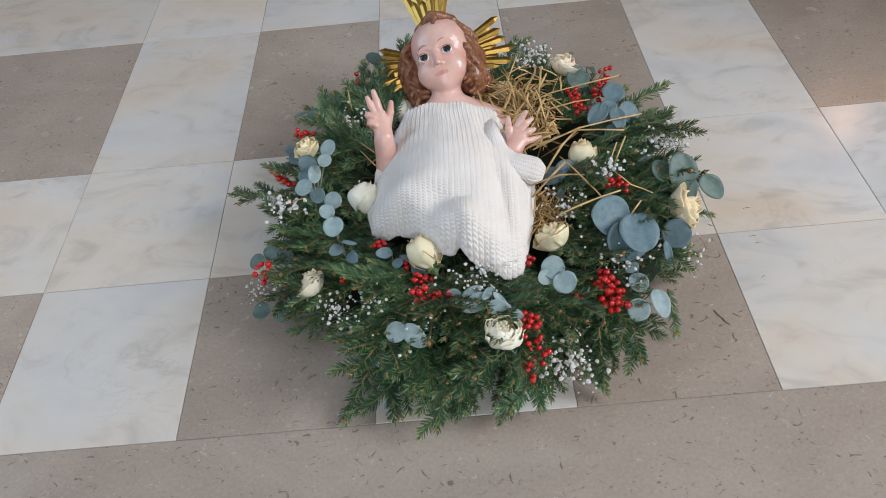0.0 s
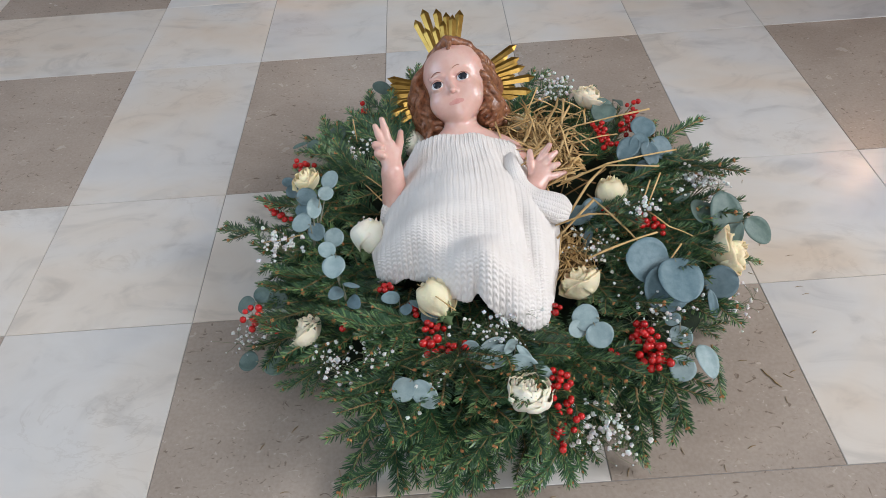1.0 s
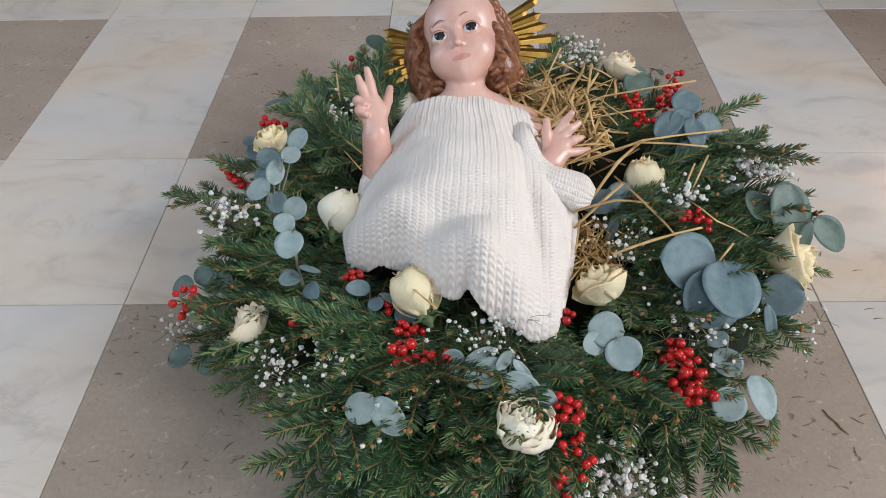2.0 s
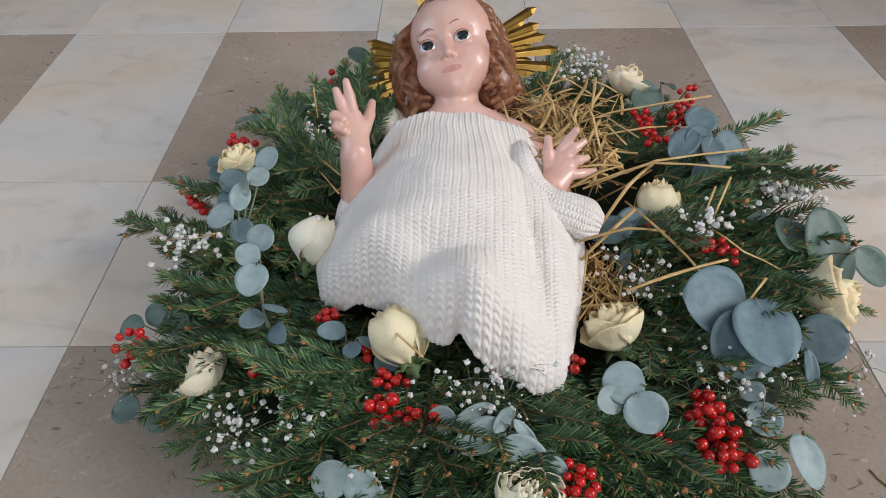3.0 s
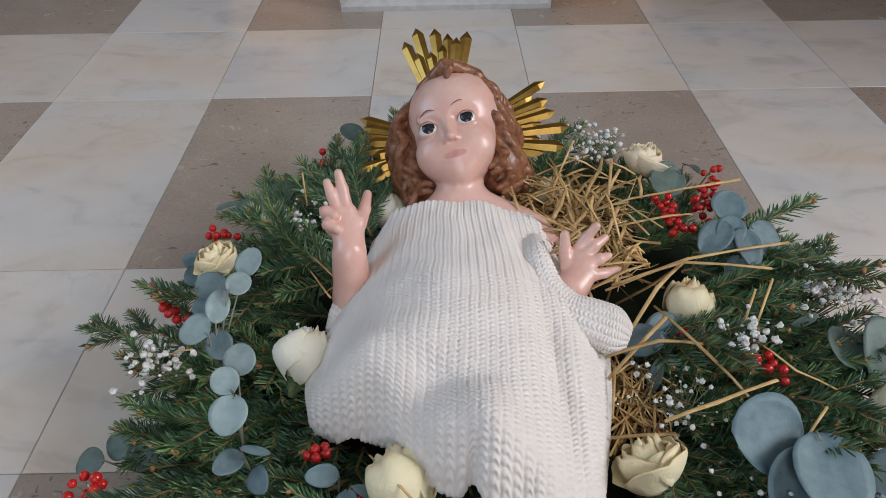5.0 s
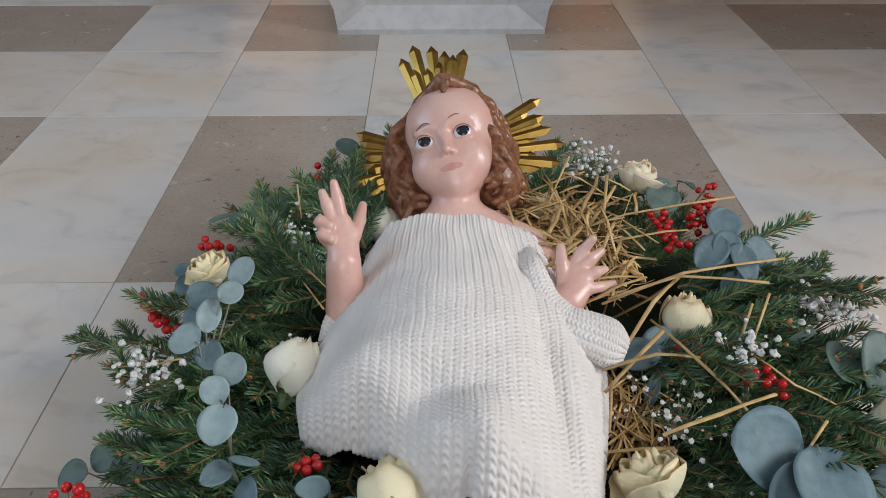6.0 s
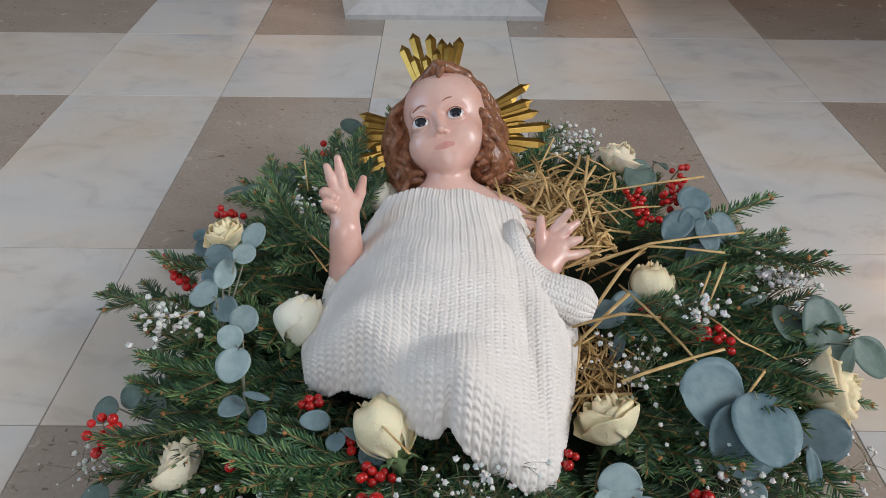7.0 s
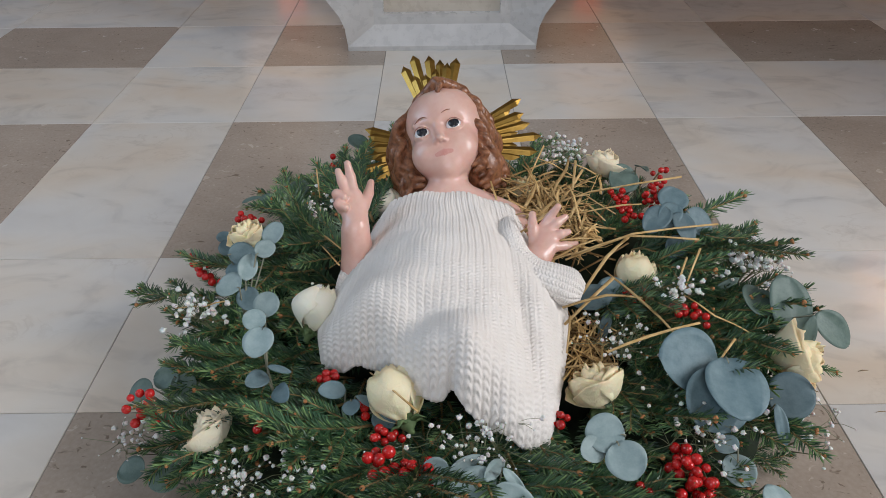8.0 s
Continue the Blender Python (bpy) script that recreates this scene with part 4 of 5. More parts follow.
def christmas_wreath():
    top = thing("christmas_wreath", "round Christmas wreath of dense green spruce branches on the marble floor", "wreath")
    # added filler ring, coloured near-black as the shade under the branches
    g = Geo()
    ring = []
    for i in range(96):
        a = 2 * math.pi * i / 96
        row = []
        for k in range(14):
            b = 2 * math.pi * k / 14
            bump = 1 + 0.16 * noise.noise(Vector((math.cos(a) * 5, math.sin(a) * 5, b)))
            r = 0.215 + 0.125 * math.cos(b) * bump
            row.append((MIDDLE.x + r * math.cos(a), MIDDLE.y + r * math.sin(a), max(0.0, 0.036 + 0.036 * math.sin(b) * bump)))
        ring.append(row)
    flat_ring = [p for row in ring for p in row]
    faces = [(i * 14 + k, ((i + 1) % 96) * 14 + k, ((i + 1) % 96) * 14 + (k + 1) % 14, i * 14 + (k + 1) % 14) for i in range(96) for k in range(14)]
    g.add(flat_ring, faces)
    part("moss_ring", g.mesh("moss_ring", GAP_SHADE), top, "added near-black filler ring standing for the shade beneath the greenery")
    kinds = [spruce_meshes(11 + k, (0.095, 0.11, 0.085, 0.12, 0.10, 0.075, 0.09, 0.13)[k], (0.0162, 0.0172, 0.0155, 0.0165, 0.0176, 0.0158, 0.0168, 0.0164)[k], (0, 4, 3, 5, 4, 0, 4, 5)[k]) for k in range(8)]
    rnd = random.Random(21)

    def branch(p, d, kind=None, scale=1.0, roll=None):
        d = Vector(d).normalized()
        up = Vector((0, 0, 1)) - d * d.z
        up = (up.normalized() if up.length > 0.05 else outward(p)) + Vector((rnd.uniform(-0.3, 0.3), rnd.uniform(-0.3, 0.3), 0))
        side = up.cross(d).normalized()
        up = d.cross(side)
        m = Matrix((d, side, up)).transposed().to_4x4()
        twig, needles = kinds[rnd.randrange(8) if kind is None else kind]
        ob = part("spruce_branch", twig, top, "", Matrix.Translation(p) @ m @ Matrix.Scale(scale, 4))
        part("needles", needles, ob)

    # crown of the ring, from the inside outwards
    count = 0
    for i in range(310):
        r = 0.13 + 0.205 * math.sqrt((i + 0.5) / 310)
        a = i * 2.39996 + rnd.uniform(-0.1, 0.1)
        p = Vector((MIDDLE.x + 0.92 * r * math.cos(a), MIDDLE.y - 0.012 + r * math.sin(a), 0))
        if ((p.x - 0.15) / 0.080) ** 2 + ((p.y - 0.37) / 0.125) ** 2 < 1 or (p.y > 0.50 and 0.09 < p.x < 0.22 and r < 0.30):
            continue
        if (p.x - 0.30) ** 2 + (p.y - 0.46) ** 2 < 0.055 ** 2:
            continue
        if count >= 192:
            break
        count += 1
        rim = max(0.0, (r - 0.26) / 0.105)
        p.z = 0.096 + 0.018 * math.sin(a * 3 + 1) - 0.045 * rim ** 2 + rnd.uniform(-0.012, 0.012)
        covered = ((p.x - 0.15) / 0.125) ** 2 + ((p.y - 0.34) / 0.175) ** 2 < 1
        if covered:
            p.z = 0.080
        o = outward(p)
        t = Vector((-o.y, o.x, 0))
        d = o * rnd.uniform(0.55, 1.0) + t * rnd.gauss(0, 0.65) + Vector((0, 0, rnd.uniform(0.05, 0.2) if covered else rnd.uniform(0.10, 0.50) - 0.45 * rim))
        branch(p, d, None, rnd.uniform(0.75, 1.05))
    # skirt that reaches the floor
    for i in range(48):
        a = 2 * math.pi * (i + rnd.uniform(-0.3, 0.3)) / 48
        r = rnd.uniform(0.300, 0.335)
        p = Vector((MIDDLE.x + 0.92 * r * math.cos(a), MIDDLE.y - 0.012 + r * math.sin(a), rnd.uniform(0.030, 0.065)))
        o = outward(p)
        t = Vector((-o.y, o.x, 0))
        branch(p, o + t * rnd.gauss(0, 0.35) + Vector((0, 0, rnd.uniform(-0.42, -0.12))), None, rnd.uniform(0.55, 0.80))
    # thick front, below the blanket's hem
    for i in range(24):
        p = Vector((0.03 + 0.30 * ((i * 0.618) % 1), rnd.uniform(0.09, 0.19), rnd.uniform(0.094, 0.112)))
        if i >= 14:
            p = Vector((0.02 + 0.36 * ((i * 0.618) % 1), rnd.uniform(0.055, 0.10), rnd.uniform(0.05, 0.085)))
        branch(p, (rnd.gauss(0, 0.6), -1, rnd.uniform(0.0, 0.3) if i < 14 else rnd.uniform(-0.5, -0.1)), None, rnd.uniform(0.65, 0.95))
    for i in range(11):
        branch(Vector((0.045 + 0.185 * ((i * 0.618 + 0.3) % 1), rnd.uniform(0.195, 0.235), rnd.uniform(0.092, 0.104))), (rnd.gauss(0, 0.35), -1, rnd.uniform(0.02, 0.16)), None, rnd.uniform(0.7, 0.9))
    for i in range(22):
        a = radians(-168 + 5.6 * i + rnd.uniform(-2, 2))
        r = rnd.uniform(0.265, 0.325)
        p = Vector((MIDDLE.x + 0.92 * r * math.cos(a), MIDDLE.y - 0.012 + r * math.sin(a), rnd.uniform(0.045, 0.095)))
        o = outward(p)
        branch(p, o + Vector((-o.y, o.x, 0)) * rnd.gauss(0, 0.5) + Vector((0, 0, rnd.uniform(-0.35, 0.1))), None, rnd.uniform(0.7, 0.95))
    # beside the hanging edge of the blanket
    for i in range(12):
        p = Vector((0.300 + 0.075 * ((i * 0.618) % 1), 0.270 + 0.090 * ((i * 0.382) % 1), rnd.uniform(0.082, 0.104)))
        branch(p, (rnd.uniform(0.2, 1.0), rnd.uniform(-1, 0.4), rnd.uniform(0.0, 0.25)), None, rnd.uniform(0.55, 0.8))
    # long tips that stand out of the round
    for a, b, kind in TIPS:
        a, b = Vector(a), Vector(b)
        branch(a, b - a, kind, (b - a).length / (0.095, 0.11, 0.085, 0.12, 0.10, 0.075, 0.09, 0.13)[kind])


TIPS = [
    ((-0.163, 0.403, 0.100), (-0.247, 0.408, 0.085), 2), ((0.430, 0.503, 0.120), (0.548, 0.547, 0.140), 0),
    ((0.473, 0.455, 0.120), (0.541, 0.483, 0.140), 0), ((-0.003, 0.068, 0.050), (-0.040, 0.001, 0.012), 5),
    ((0.022, 0.058, 0.050), (0.041, 0.005, 0.012), 5), ((0.139, 0.044, 0.060), (0.128, -0.011, 0.012), 2),
    ((0.463, 0.155, 0.060), (0.472, 0.102, 0.015), 5), ((0.508, 0.268, 0.110), (0.556, 0.265, 0.100), 5),
    ((-0.062, 0.541, 0.110), (-0.093, 0.640, 0.130), 0), ((-0.016, 0.616, 0.110), (-0.013, 0.729, 0.120), 0),
    ((-0.099, 0.498, 0.100), (-0.139, 0.535, 0.110), 5), ((0.287, 0.061, 0.080), (0.341, 0.012, 0.015), 0),
    ((0.035, 0.272, 0.092), (0.030, 0.210, 0.100), 5), ((0.056, 0.268, 0.092), (0.048, 0.198, 0.100), 2),
    ((0.012, 0.280, 0.090), (0.001, 0.217, 0.098), 5), ((0.136, 0.251, 0.092), (0.141, 0.187, 0.100), 5),
]
christmas_wreath()


# ---- roses ----
def petal_mesh(name, paint, wide, tall, r1, flare, close, seed, ruffle=0.05):
    """One cupped petal round the z axis: it bulges to r1 and closes again, or flares out at its rim."""
    rnd = random.Random(seed)
    nu, nv = 11, 10
    face, back, uv = [], [], []
    ph, notch = rnd.uniform(0, 6), rnd.uniform(0.02, 0.10)
    for j in range(nv):
        b = j / (nv - 1)
        for i in range(nu):
            a = 2 * i / (nu - 1) - 1
            rim = 1 - 0.22 * abs(a) ** 2.2 - notch * math.exp(-(a / 0.25) ** 2) + 0.035 * math.sin(4 * a + ph)
            h = b * tall * rim
            ang = a * wide * (0.35 + 0.65 * math.sin(min(1, b * 1.25) * math.pi / 2))
            r = r1 * math.sin(math.pi * (0.10 + (0.58 + close * max(0.0, 1 - 3.2 * flare)) * b)) + flare * r1 * max(0, b - 0.45) ** 2 * 2.6
            r += r1 * (0.05 * math.sin(3 * a + 4 * b + ph) + ruffle * (math.sin(7 * a + ph) + 0.6 * math.sin(12 * a + 2.3 * ph)) * b * b) + min(0.10, 2 * ruffle) * r1 * a * a * b
            h -= flare * tall * max(0, b - 0.6) ** 2 * 1.3
            face.append((r * math.cos(ang), r * math.sin(ang), h))
            rb = r - 0.0005
            back.append((rb * math.cos(ang), rb * math.sin(ang), h - 0.0003))
            uv.append((i / (nu - 1), b))
    g = Geo()
    n = nu * nv
    edge = list(range(nu)) + [j * nu + nu - 1 for j in range(1, nv)] + [(nv - 1) * nu + i for i in range(nu - 2, -1, -1)] + [j * nu for j in range(nv - 2, 0, -1)]
    f = grid_faces(nv, nu) + grid_faces(nv, nu, n, True) + [[b, a, a + n, b + n] for a, b in zip(edge, edge[1:] + edge[:1])]
    g.add(face + back, f, 0, uv + uv)
    return g.mesh(name, paint)


def rose(label, paint, petals, size, open_by, seed, tall=1.0, ruffle=0.05, closed=0.12, wide=1.55):
    """A rose head of wrapped petals, z along its axis, with its base at the origin."""
    rnd = random.Random(seed)
    top = thing("rose", label, "rose", "roses in the wreath")
    for k in range(petals):
        t = k / (petals - 1)
        r1 = size * (0.16 + 0.80 * t ** 0.8)
        h = size * tall * ((1.75 - 0.30 * t - 0.25 * open_by * t if open_by > 0.1 else 1.56 - 0.08 * t) + rnd.uniform(-0.16, 0.14) * min(1.0, 0.3 + 3 * open_by))
        me = petal_mesh("petal", paint, wide - 0.25 * t, h, r1, open_by * t ** 2 + min(0.05, open_by), 0.28 if t < 0.45 else closed, seed * 50 + k, ruffle)
        lean = 3 + 10 * t * open_by
        part("petal", me, top, "", pose(rnd.uniform(-0.04, 0.04) * size, rnd.uniform(-0.04, 0.04) * size, 0, rnd.uniform(-lean, lean), 30 * open_by * t ** 1.3 + rnd.uniform(-lean, lean), k * 137.5 + rnd.uniform(-18, 18)))
    g = Geo()
    g.ball((0, 0, size * tall * 0.78), size * 0.40, 12, 8, 0, Matrix.Diagonal((1, 1, 1.35)))
    part("heart", g.mesh("heart", paint), top)
    g = Geo()
    g.tube([(0, 0, -0.010), (0, 0, -0.007), (0, 0, -0.004), (0, 0, 0.003)], [0.0022, 0.0026, size * 0.26, size * 0.30], 12)
    for k in range(5):
        a = k * 1.2566
        g.tube([(size * 0.22 * math.cos(a), size * 0.22 * math.sin(a), -0.002), (size * 0.50 * math.cos(a), size * 0.50 * math.sin(a), -0.001), (size * 0.80 * math.cos(a), size * 0.80 * math.sin(a), -0.006)], [0.003, 0.0028, 0.0004], 6, 0, 0.4)
    part("calyx", g.mesh("calyx", SEPAL), top, "green calyx")
    return top


def set_roses():
    kinds = {
        "open": rose("open creamy-white rose head with ruffled petals in the wreath", WHITE_PETAL, 24, 0.024, 0.22, 1, 0.82, 0.10, 0.24, 1.30),
        "bud": rose("half-closed white rose bud tucked into the spruce", WHITE_PETAL, 11, 0.021, 0.02, 2, 1.22, 0.03, 0.26, 1.75),
        "closed": rose("long closed cream rose bud with greenish petal edges", CREAM_PETAL, 12, 0.021, 0.13, 7, 1.22, 0.06, 0.20, 1.30),
        "cream": rose("cream-yellow rose with slightly dried petal edges", CREAM_PETAL, 14, 0.022, 0.30, 3, 0.98, 0.08, 0.18),
        "faded": rose("faded beige rose with browned wilting petals", FADED_PETAL, 14, 0.022, 0.30, 4, 0.92, 0.11, 0.20, 1.65),
    }
    first = dict.fromkeys(kinds, True)
    for kind, p, axis, spin, scale in ROSES:
        m = towards(Vector(p) - Vector(axis).normalized() * {"open": 0.004, "faded": 0.012, "cream": 0.020, "bud": 0.030, "closed": 0.028}[kind], axis, spin, scale)
        if first[kind]:
            first[kind] = False
            kinds[kind].matrix_basis = m
        else:
            copy_thing(kinds[kind], m @ Matrix.Identity(4)).scale = (scale,) * 3


ROSES = [
    ("open", (0.194, 0.045, 0.132), (0.10, 0.20, 0.90), 0.3, 1.15),
    ("faded", (-0.079, 0.179, 0.117), (-0.60, 0.40, 0.55), 0.5, 1.0),
    ("bud", (0.000, 0.348, 0.128), (0.30, 0.72, 0.55), 1.9, 1.38),
    ("cream", (-0.100, 0.442, 0.165), (-0.3, 0.1, 0.9), 0.9, 0.95),
    ("closed", (0.094, 0.208, 0.136), (-0.34, 0.74, 0.34), 2.2, 1.38),
    ("cream", (0.291, 0.227, 0.122), (-0.30, 0.55, 0.60), 1.4, 1.22),
    ("closed", (0.372, 0.402, 0.128), (0.15, 0.55, 0.75), 0.2, 1.30),
    ("cream", (0.502, 0.258, 0.128), (0.8, -0.25, 0.55), 1.1, 1.35),
    ("faded", (0.374, 0.617, 0.150), (0.3, 0.3, 0.8), 2.9, 1.1),
    ("cream", (0.259, 0.592, 0.135), (0.1, 0.3, 0.95), 2.0, 0.95),
    ("bud", (0.068, 0.570, 0.130), (0.05, 0.5, 0.75), 0.6, 1.15),
]
set_roses()


# ---- eucalyptus ----
def leaf_mesh(kind, paint, narrow, seed):
    """A rounded leaf of unit length along +x, cupped, with a midrib and real thickness."""
    rnd = random.Random(seed)
    nu, nv = 15, 9
    face, back = [], []
    ph = rnd.uniform(0, 6)
    for i in range(nu):
        t = i / (nu - 1)
        w = narrow * max(0.0, math.sin(math.pi * min(1, 0.015 + 0.98 * t) ** 0.92)) ** 0.48
        for j in range(nv):
            s = 2 * j / (nv - 1) - 1
            x, y = t + 0.03 * s * s * (1 - t), s * w * 0.5
            z = 0.09 * s * s * w + 0.05 * math.sin(2.4 * t + ph) - 0.10 * t * t + 0.012 * math.exp(-(s / 0.12) ** 2) + 0.02 * math.sin(4 * s + 5 * t + ph) * abs(s)
            face.append((x, y, z))
            back.append((x, y, z - 0.014))
    n = nu * nv
    edge = list(range(nv)) + [i * nv + nv - 1 for i in range(1, nu)] + [(nu - 1) * nv + j for j in range(nv - 2, -1, -1)] + [i * nv for i in range(nu - 2, 0, -1)]
    g = Geo()
    g.add(face + back, grid_faces(nu, nv, 0, True) + grid_faces(nu, nv, n) + [[a, b, b + n, a + n] for a, b in zip(edge, edge[1:] + edge[:1])])
    return g.mesh("leaf", paint)


LEAVES = {}
for tone, paint in (("blue", EUCALYPTUS), ("pale", EUCALYPTUS_PALE), ("dark", EUCALYPTUS_DARK)):
    LEAVES[tone] = [leaf_mesh("round", paint, 0.92, 5), leaf_mesh("round", paint, 1.02, 6), leaf_mesh("oval", paint, 0.66, 7), leaf_mesh("blade", paint, 0.30, 8)]


def eucalyptus(tone, label, root, leaves, seed):
    """A sprig: a stem from root along its leaves, each given by its middle, radius, shape and lean."""
    rnd = random.Random(seed)
    top = thing("eucalyptus_sprig", label, "eucalyptus", "eucalyptus sprigs in the wreath")
    root = Vector(root)
    for x, y, z, r, shape, tilt in leaves:
        g = Geo()
        mid = Vector((x, y, z))
        d = mid - root
        d = Vector((d.x, d.y, 0)).normalized() if Vector((d.x, d.y, 0)).length > 0.004 else Vector((0, -1, 0))
        d = (d + Vector((rnd.uniform(-0.35, 0.35), rnd.uniform(-0.35, 0.35), 0))).normalized()
        normal = Vector((rnd.uniform(-0.25, 0.25), -0.42 + rnd.uniform(-0.25, 0.2), 0.85)) + d * tilt
        normal.normalize()
        d = (d - normal * d.dot(normal)).normalized()
        side = normal.cross(d)
        m = Matrix((d, side, normal)).transposed().to_4x4()
        length = r * (1.75, 1.75, 2.1, 2.6)[shape]
        foot = mid - d * length * 0.5
        part("leaf", LEAVES[tone][shape], top, "", Matrix.Translation(foot) @ m @ Matrix.Scale(length, 4))
        bend = root.lerp(foot, 0.55) + Vector((0, 0, -0.012))
        g.tube([root + Vector((0, 0, -0.02)), bend, foot, foot + d * length * 0.12], [0.0009, 0.0009, 0.0008, 0.0006], 6)
        part("stem", g.mesh("stem", LEAF_STEM), top)


BLUE, MINT, OLIVE = "blue-grey eucalyptus sprig with round leaves in the wreath", "pale mint eucalyptus sprig with rounded leaves on the spruce", "dark olive-green eucalyptus sprig standing out of the wreath"
eucalyptus("blue", "large blue-grey eucalyptus sprig with broad round leaves", (0.415, 0.234, 0.125), [(0.382, 0.234, 0.152, 0.036, 1, -0.1), (0.416, 0.200, 0.152, 0.038, 0, -0.2), (0.399, 0.196, 0.136, 0.036, 1, 0.1)], 1)
eucalyptus("blue", BLUE, (0.461, 0.212, 0.100), [(0.479, 0.210, 0.125, 0.026, 1, 0.0), (0.460, 0.180, 0.115, 0.017, 3, 0.3)], 2)
eucalyptus("pale", MINT, (0.283, 0.130, 0.150), [(0.275, 0.131, 0.172, 0.019, 1, 0.0), (0.288, 0.107, 0.168, 0.019, 1, 0.0), (0.263, 0.118, 0.168, 0.014, 0, -0.3)], 3)
eucalyptus("pale", MINT, (0.412, 0.127, 0.090), [(0.396, 0.092, 0.105, 0.019, 1, 0.0), (0.430, 0.101, 0.105, 0.021, 2, -0.2), (0.406, 0.137, 0.110, 0.018, 0, 0.2), (0.399, 0.158, 0.120, 0.013, 0, 0.4)], 4)
eucalyptus("pale", MINT, (0.179, 0.108, 0.105), [(0.163, 0.098, 0.150, 0.020, 2, 0.0), (0.196, 0.085, 0.146, 0.019, 2, 0.2), (0.215, 0.072, 0.138, 0.018, 0, 0.1), (0.182, 0.113, 0.150, 0.016, 3, 0.6), (0.198, 0.098, 0.150, 0.013, 3, 0.6)], 5)
eucalyptus("pale", MINT, (0.148, 0.119, 0.130), [(0.132, 0.115, 0.145, 0.014, 0, 0.0), (0.158, 0.122, 0.145, 0.014, 3, 0.2)], 6)
eucalyptus("pale", MINT, (0.059, 0.085, 0.090), [(0.048, 0.070, 0.135, 0.018, 0, 0.0), (0.073, 0.065, 0.130, 0.020, 2, 0.1), (0.052, 0.073, 0.118, 0.011, 3, 0.5)], 7)
eucalyptus("pale", MINT, (-0.043, 0.254, 0.130), [(-0.043, 0.252, 0.165, 0.019, 1, 0.0), (-0.056, 0.290, 0.160, 0.015, 0, 0.2), (-0.046, 0.308, 0.165, 0.016, 1, -0.2)], 8)
eucalyptus("pale", MINT, (-0.088, 0.347, 0.130), [(-0.099, 0.354, 0.155, 0.018, 1, 0.0), (-0.080, 0.373, 0.165, 0.016, 2, 0.0), (-0.056, 0.411, 0.185, 0.017, 0, -0.1), (-0.061, 0.387, 0.180, 0.014, 0, 0.1)], 9)
eucalyptus("blue", BLUE, (-0.099, 0.404, 0.130), [(-0.095, 0.405, 0.160, 0.018, 0, 0.2), (-0.121, 0.432, 0.150, 0.014, 0, 0.2), (-0.099, 0.392, 0.145, 0.017, 1, 0.0), (-0.133, 0.461, 0.145, 0.012, 0, 0.2), (-0.079, 0.348, 0.140, 0.016, 0, 0.0)], 10)
eucalyptus("blue", BLUE, (-0.033, 0.236, 0.120), [(-0.042, 0.226, 0.140, 0.014, 2, -0.9), (-0.019, 0.215, 0.132, 0.014, 2, -0.7), (-0.020, 0.229, 0.150, 0.009, 3, 0.4)], 11)
eucalyptus("blue", BLUE, (0.039, 0.217, 0.110), [(0.032, 0.216, 0.134, 0.013, 2, -0.7), (0.052, 0.195, 0.134, 0.011, 0, -0.4), (0.069, 0.203, 0.130, 0.012, 3, 0.5), (0.082, 0.191, 0.120, 0.014, 0, 0.1)], 12)
eucalyptus("dark", OLIVE, (-0.145, 0.271, 0.070), [(-0.185, 0.262, 0.085, 0.017, 0, 0.3), (-0.161, 0.275, 0.090, 0.018, 2, 0.1), (-0.138, 0.265, 0.090, 0.016, 1, 0.1)], 13)
eucalyptus("dark", OLIVE, (-0.130, 0.190, 0.040), [(-0.183, 0.195, 0.040, 0.017, 1, 0.2), (-0.141, 0.180, 0.050, 0.019, 1, 0.0)], 14)
eucalyptus("dark", "dark green eucalyptus sprig with one upright blade", (0.422, 0.592, 0.120), [(0.395, 0.584, 0.150, 0.025, 1, 0.0), (0.413, 0.572, 0.175, 0.018, 3, -0.9)], 15)
eucalyptus("blue", BLUE, (0.427, 0.489, 0.120), [(0.449, 0.531, 0.150, 0.023, 1, 0.1), (0.403, 0.452, 0.172, 0.023, 2, -0.3), (0.421, 0.460, 0.172, 0.021, 2, -0.5), (0.435, 0.443, 0.165, 0.021, 2, 0.0), (0.459, 0.458, 0.162, 0.024, 0, 0.2), (0.429, 0.436, 0.140, 0.018, 0, 0.1)], 16)
eucalyptus("dark", OLIVE, (0.500, 0.367, 0.100), [(0.511, 0.307, 0.150, 0.037, 2, 0.0), (0.556, 0.292, 0.135, 0.025, 2, 0.1), (0.512, 0.267, 0.145, 0.020, 3, 0.5), (0.482, 0.320, 0.155, 0.025, 0, -0.2), (0.514, 0.337, 0.110, 0.018, 0, 0.0), (0.465, 0.363, 0.140, 0.012, 3, 0.2)], 17)
eucalyptus("blue", BLUE, (0.322, 0.350, 0.110), [(0.308, 0.348, 0.135, 0.022, 2, 0.0), (0.333, 0.362, 0.135, 0.022, 2, 0.1), (0.320, 0.321, 0.115, 0.016, 3, 0.3)], 18)
eucalyptus("dark", OLIVE, (0.024, 0.698, 0.110), [(0.014, 0.702, 0.150, 0.018, 2, -0.2), (-0.018, 0.614, 0.130, 0.014, 2, 0.0)], 19)
eucalyptus("dark", OLIVE, (-0.060, 0.585, 0.110), [(-0.064, 0.601, 0.130, 0.020, 2, 0.0), (-0.105, 0.577, 0.125, 0.015, 0, 0.1), (-0.131, 0.588, 0.120, 0.011, 3, 0.0)], 20)


# ---- red berries ----
def berry_mesh():
    g = Geo()
    g.ball((0, 0, 0), 1.0, 16, 10, 0)
    g.ball((0, 0, 0.985), 0.13, 6, 3, 1)
    return g.mesh("berry", [BERRY, TWIG])


